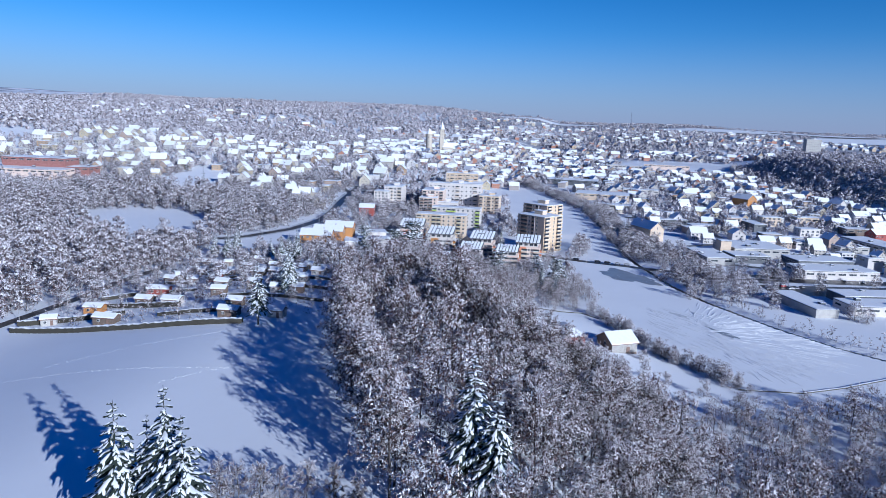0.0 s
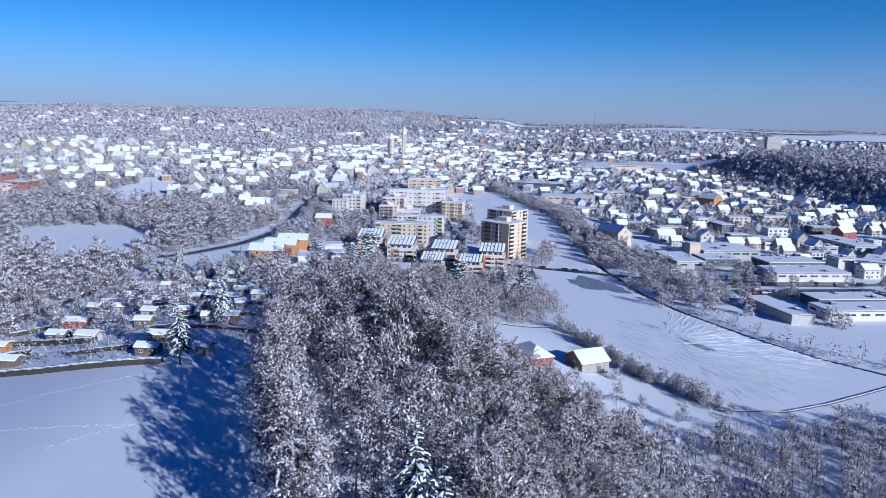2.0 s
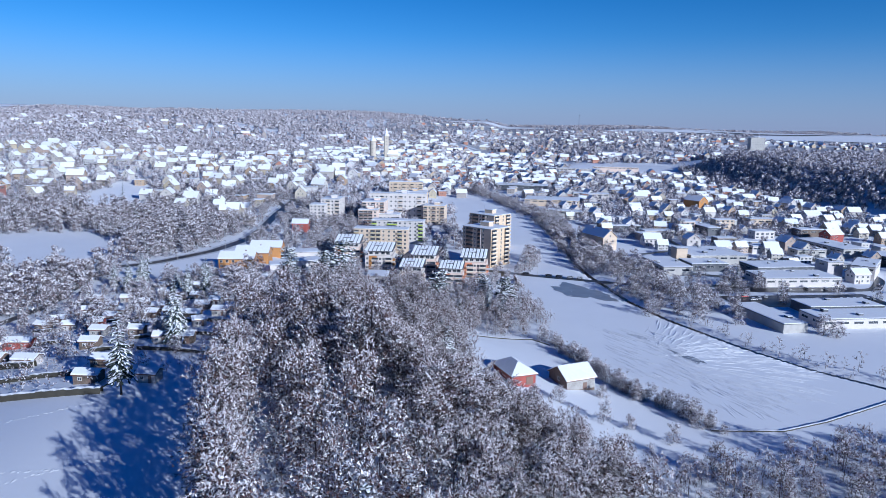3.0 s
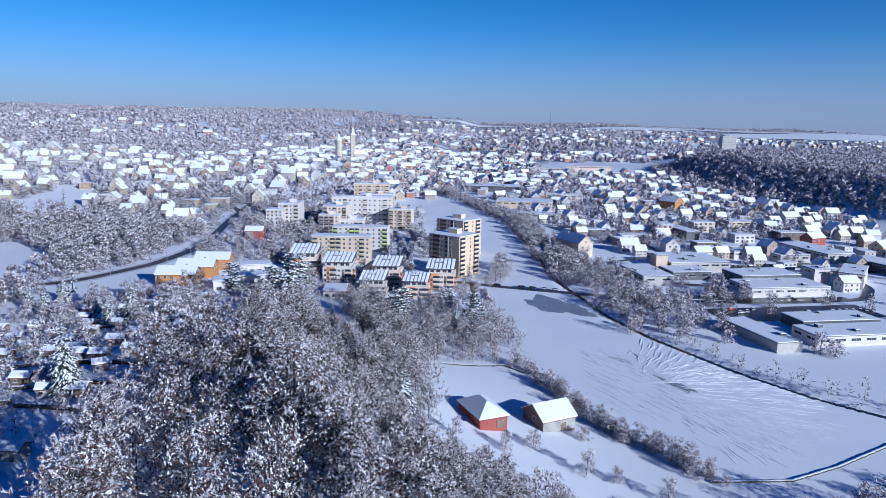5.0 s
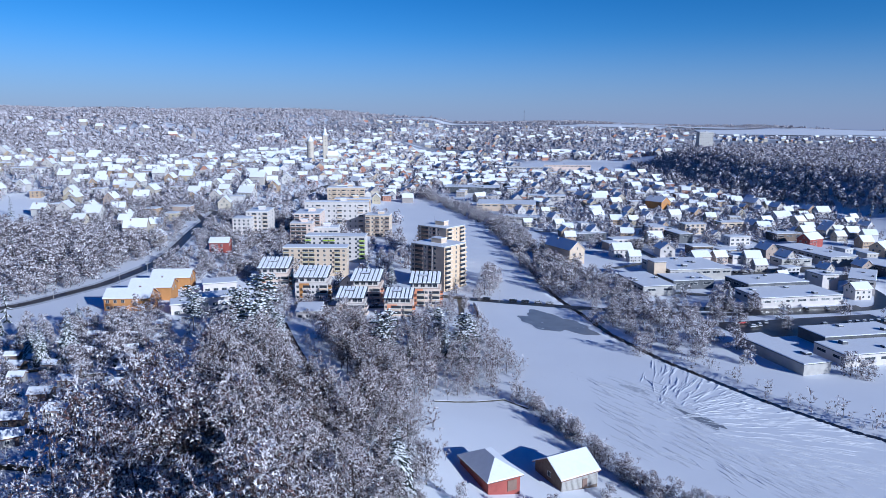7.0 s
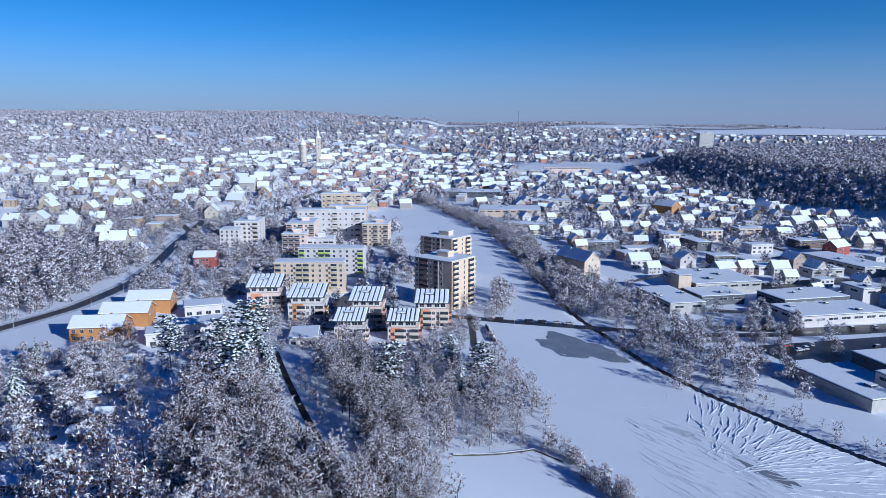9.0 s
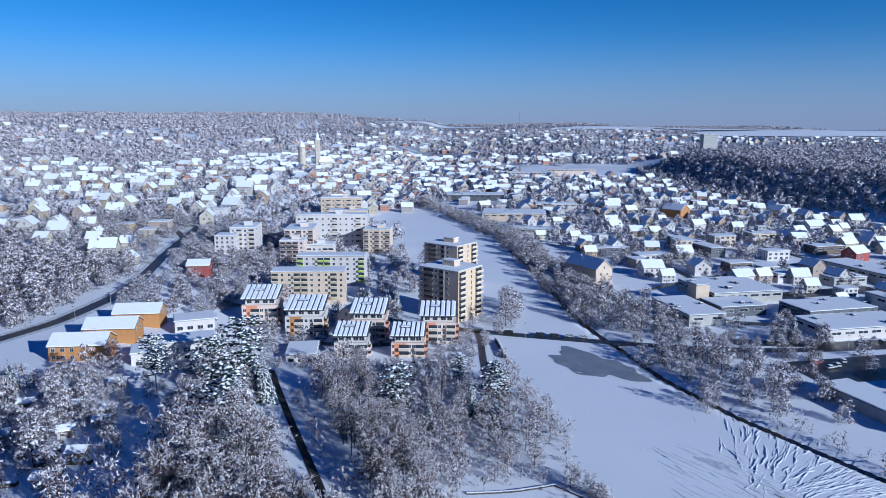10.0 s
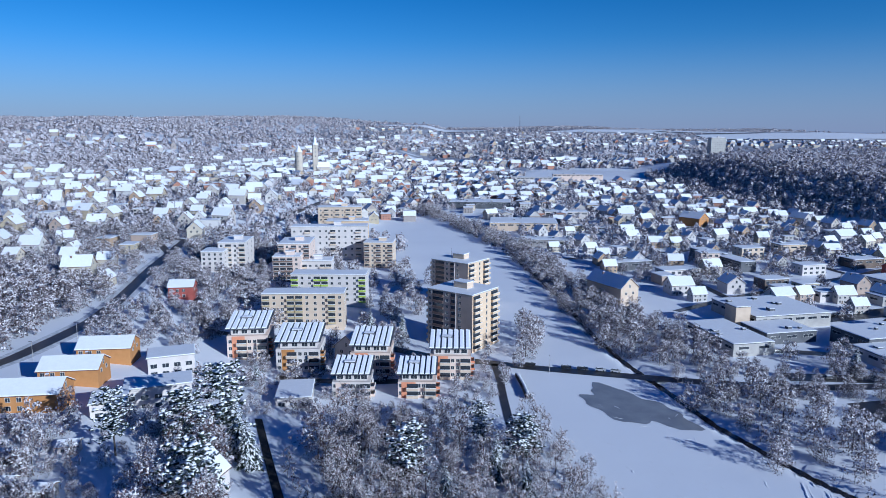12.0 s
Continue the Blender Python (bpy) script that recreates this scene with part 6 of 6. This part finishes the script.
for i, (x, y, a, kind) in enumerate(((3, 413.2, -0.2, 0), (17.5, 410, -0.2, 0), (24, 408.6, -0.2, 0), (31, 407, -0.2, 1), (37, 405.6, -0.2, 1), (128, 374, 0.3, 2), (131, 368, 0.3, 1), (135, 371, 1.5, 1), (140, 376, 1.4, 1),
                                     (160, 366, 1.2, 1), (163, 366, 1.2, 1), (168, 374, 0.2, 0), (182, 378, 1.2, 1), (186, 379, 1.2, 0), (190, 380, 1.2, 1), (194, 381, 1.2, 1), (198, 382, 1.2, 0), (202, 383, 1.2, 1),
                                     (206, 384, 1.2, 1), (196, 471, 0.3, 0), (203, 473, 0.3, 1), (210, 475, 0.3, 0), (218, 478, 0.3, 2), (226, 481, 0.3, 1), (120, 400, 0.1, 0), (160, 401, 1.5, 1), (172, 403, 1.5, 0), (184, 405, 1.5, 1), (190, 437, 0.3, 0), (138, 431, 0.1, 1), (150, 486, 0.3, 0), (156, 488, 0.3, 1), (162, 490, 0.3, 1), (168, 492, 0.3, 0), (174, 494, 0.3, 1), (180, 496, 0.3, 1), (186, 498, 0.3, 0), (-62, 416, 0.1, 0), (-56, 395, 1.5, 0),
                                     (-82, 396, 1.5, 1))):
    CARS.put(kind, x, y, a, 1.0, z_at(x, y) + 0.16, 0.0)

band("yard", "wet dark asphalt yard between the halls", "yard", [(116, 362), (150, 370), (205, 384)], 26, 0.07, M_ASPHALT)
band("yard", "wet dark asphalt apron before the workshop hall", "yard", [(104, 402), (150, 399), (205, 410)], 9, 0.12, M_ASPHALT)
band("yard", "wet dark asphalt passage between the halls", "yard", [(112, 436), (150, 428), (200, 440), (232, 452)], 6, 0.12, M_ASPHALT)
band("yard", "wet dark asphalt parking rows beside the store halls", "yard", [(180, 466), (236, 484), (300, 512)], 12, 0.12, M_ASPHALT)
band("yard", "wet dark asphalt parking yard behind the halls", "yard", [(140, 482), (200, 500), (228, 508)], 14, 0.16, M_ASPHALT)
band("yard", "dark wet forecourt of the villas", "yard", [(-98, 390), (-60, 392), (-44, 394)], 5, 0.10, M_ASPHALT)


# -- melted patches and ploughed ridges of snow on the meadow
def puddle(label, cx, cy, rx, ry, turn, seed, mat):
    r = np.random.default_rng(seed)
    a = np.linspace(0, math.tau, 48, endpoint=False)
    rad = 1 + 0.16 * np.sin(3 * a + r.uniform(0, 6)) + 0.12 * np.sin(5 * a + r.uniform(0, 6)) + 0.07 * np.sin(11 * a + r.uniform(0, 6))
    u, w = rad * rx * np.cos(a), rad * ry * np.sin(a)
    x, y = cx + u * math.cos(turn) - w * math.sin(turn), cy + u * math.sin(turn) + w * math.cos(turn)
    v = np.column_stack([np.r_[cx, x], np.r_[cy, y], np.r_[land(cx, cy), land(x, y)] + 0.06])
    i = np.arange(48)
    f = np.stack([np.zeros(48, int), 1 + i, 1 + (i + 1) % 48], 1)
    tagged(new("meltwater", tri_mesh("meltwater", v, f, [mat])), label, "puddle", kind="structure")


puddle("grey frozen meltwater on the meadow", 35, 370, 22, 11.5, -0.9, 3, M_ICE)
puddle("grey frozen meltwater among ploughed snow", 71, 258, 9, 2.6, -1.0, 5, M_ICE)
puddle("small frozen pool among ploughed snow", 55, 284, 6, 2.0, -0.9, 6, M_SLUSH)


def ridges(name, label, rows, seed):
    """Low rounded wind rows of snow: x, y, turn, length, height."""
    r = np.random.default_rng(seed)
    vs, fs, k = [], [], 0
    for x, y, a, length, h in rows:
        n = max(4, int(length / 1.2))
        t = np.linspace(-0.5, 0.5, n) * length
        bend = r.normal(0, 0.012) * t * t + r.normal(0, 0.12, n)
        taper = np.sqrt(np.clip(1 - (2 * t / length) ** 2, 0, 1)) * r.uniform(0.5, 1.2, n)
        for off, up in ((-0.45, -0.1), (0.0, 1.0), (0.45, -0.1)):
            u, w = t, bend + off * (0.6 + h)
            px, py = x + u * math.cos(a) - w * math.sin(a), y + u * math.sin(a) + w * math.cos(a)
            vs.append(np.column_stack([px, py, ground_z(px, py) + np.maximum(up * h * taper, -0.1)]))
        i = np.arange(n - 1) + k
        for q in (0, n):
            fs += [np.stack([i + q, i + q + 1, i + q + n + 1], 1), np.stack([i + q, i + q + n + 1, i + q + n], 1)]
        k += 3 * n
    tagged(new(name, tri_mesh(name, np.concatenate(vs), np.concatenate(fs), [M_SNOW])), label, "snow", kind="stuff")


rr = np.random.default_rng(81)
rows = []
for i in range(520):
    t = rr.random()
    a = blend(-1.25, 1.3, t) + rr.normal(0, 0.06)
    dist_m = 72 * math.sqrt(rr.uniform(0.06, 1))
    rows.append((54 + dist_m * math.cos(a) * 0.9 + rr.normal(0, 3), 258 + dist_m * math.sin(a) * 0.9 + rr.normal(0, 3), a + rr.normal(0, 0.08), rr.uniform(5, 15), rr.uniform(0.12, 0.30)))
for i in range(140):
    rows.append((rr.uniform(40, 72), rr.uniform(225, 292), -0.95 + rr.normal(0, 0.1), rr.uniform(5, 18), rr.uniform(0.16, 0.36)))
for i in range(60):
    rows.append((rr.uniform(20, 60), rr.uniform(290, 385), -0.9 + rr.normal(0, 0.5), rr.uniform(1.5, 5), rr.uniform(0.06, 0.16)))
rows = [r for r in rows if inside(np.array([r[0] + 4]), np.array([r[1] + 2]), MEADOW)[0]]
ridges("snow_ridges", "ploughed ridges of snow on the meadow", rows, 82)
trail = []
for (ax, ay), (bx, by) in (((-128, 70), (-92, 104)), ((-135, 58), (-80, 74)), ((-90, 60), (-72, 82))):
    n = int(math.hypot(bx - ax, by - ay) / 0.9)
    for i in range(n):
        t = i / n
        trail.append((ax + (bx - ax) * t + rr.normal(0, 0.25), ay + (by - ay) * t + 1.4 * math.sin(5 * t) + rr.normal(0, 0.25), rr.uniform(0, 3), rr.uniform(0.6, 1.1), 0.12))
ridges("footprints", "trail of footprints across the snowy field", trail, 83)


# -- street lamps and the far mast
def street_lamp():
    t = thing("street_lamp", "slim grey street lamp beside the road", "street lamp", "street lamps")
    g = Geo()
    g.prism(0, 0, -0.2, 7.0, 0.09, 0.05, 8)
    part("pole", g.mesh("pole", [M_CONC]), t)
    h = Geo()
    h.extrude([(-0.1, 6.95), (1.1, 7.1), (1.1, 7.2), (-0.1, 7.1)], -0.14, 0.14)
    part("lamp_head", h.mesh("lamp_head", [M_STEEL]), t)
    return t


LAMPS = Kinds([street_lamp()])
for x, y, a in ((-173, 112, 3.1), (-173, 135, 3.1), (-182, 372, 3.1), (-181, 400, 3.1), (-184, 430, 3.1), (-197, 340, 2.6), (10, 405, 1.6), (60, 393, 1.6), (115, 386, 1.6), (150, 391, 1.6)):
    LAMPS.put(0, x, y, a, 1.0, None, 0.0)
mast = thing("radio_mast", "tall lattice radio mast on the far ridge", "mast")
g = Geo()
for k in range(3):
    a = math.tau * k / 3
    g.prism(1.4 * math.cos(a), 1.4 * math.sin(a), -2, 75, 0.35, 0.2, 4)
for k in range(12):
    g.prism(0, 0, 3 + k * 6, 3.4 + k * 6, 1.7, 1.7, 3)
part("lattice", g.mesh("lattice", [M_STEEL]), mast)
place(mast, 240, 3380, 0)
far_block = slab_block("tall grey office block on the eastern hill", 520, 1690, 10, 34, 16, 78, 8, M_CONC, M_BROWN, 8, pattern="w", base=45)

for label, x, y, ang, w, d, h, m in (("low snowy store by the lorry yard", 206, 512, 15, 24, 12, 5, M_CONC), ("long grey shed beside the eastern road", 268, 470, 20, 20, 46, 6, M_STEEL), ("white showroom with flat snowy roof", 176, 520, 15, 22, 14, 5.5, M_WHITE),
                                     ("brown workshop with snowy roof", 244, 610, 15, 24, 13, 6, M_WOOD), ("cream flat block near the lane", 214, 655, 12, 22, 12, 8, M_CREAM), ("dark store with snowy roof", 80, 600, 15, 26, 13, 5.5, M_STEEL),
                                     ("white factory hall with snowy roof", 60, 850, -4, 44, 18, 7, M_WHITE), ("grey factory hall with snowy roof", 20, 690, -12, 40, 16, 6, M_CONC)):
    hall(label, x, y, ang, w, d, h, m, True, 2)
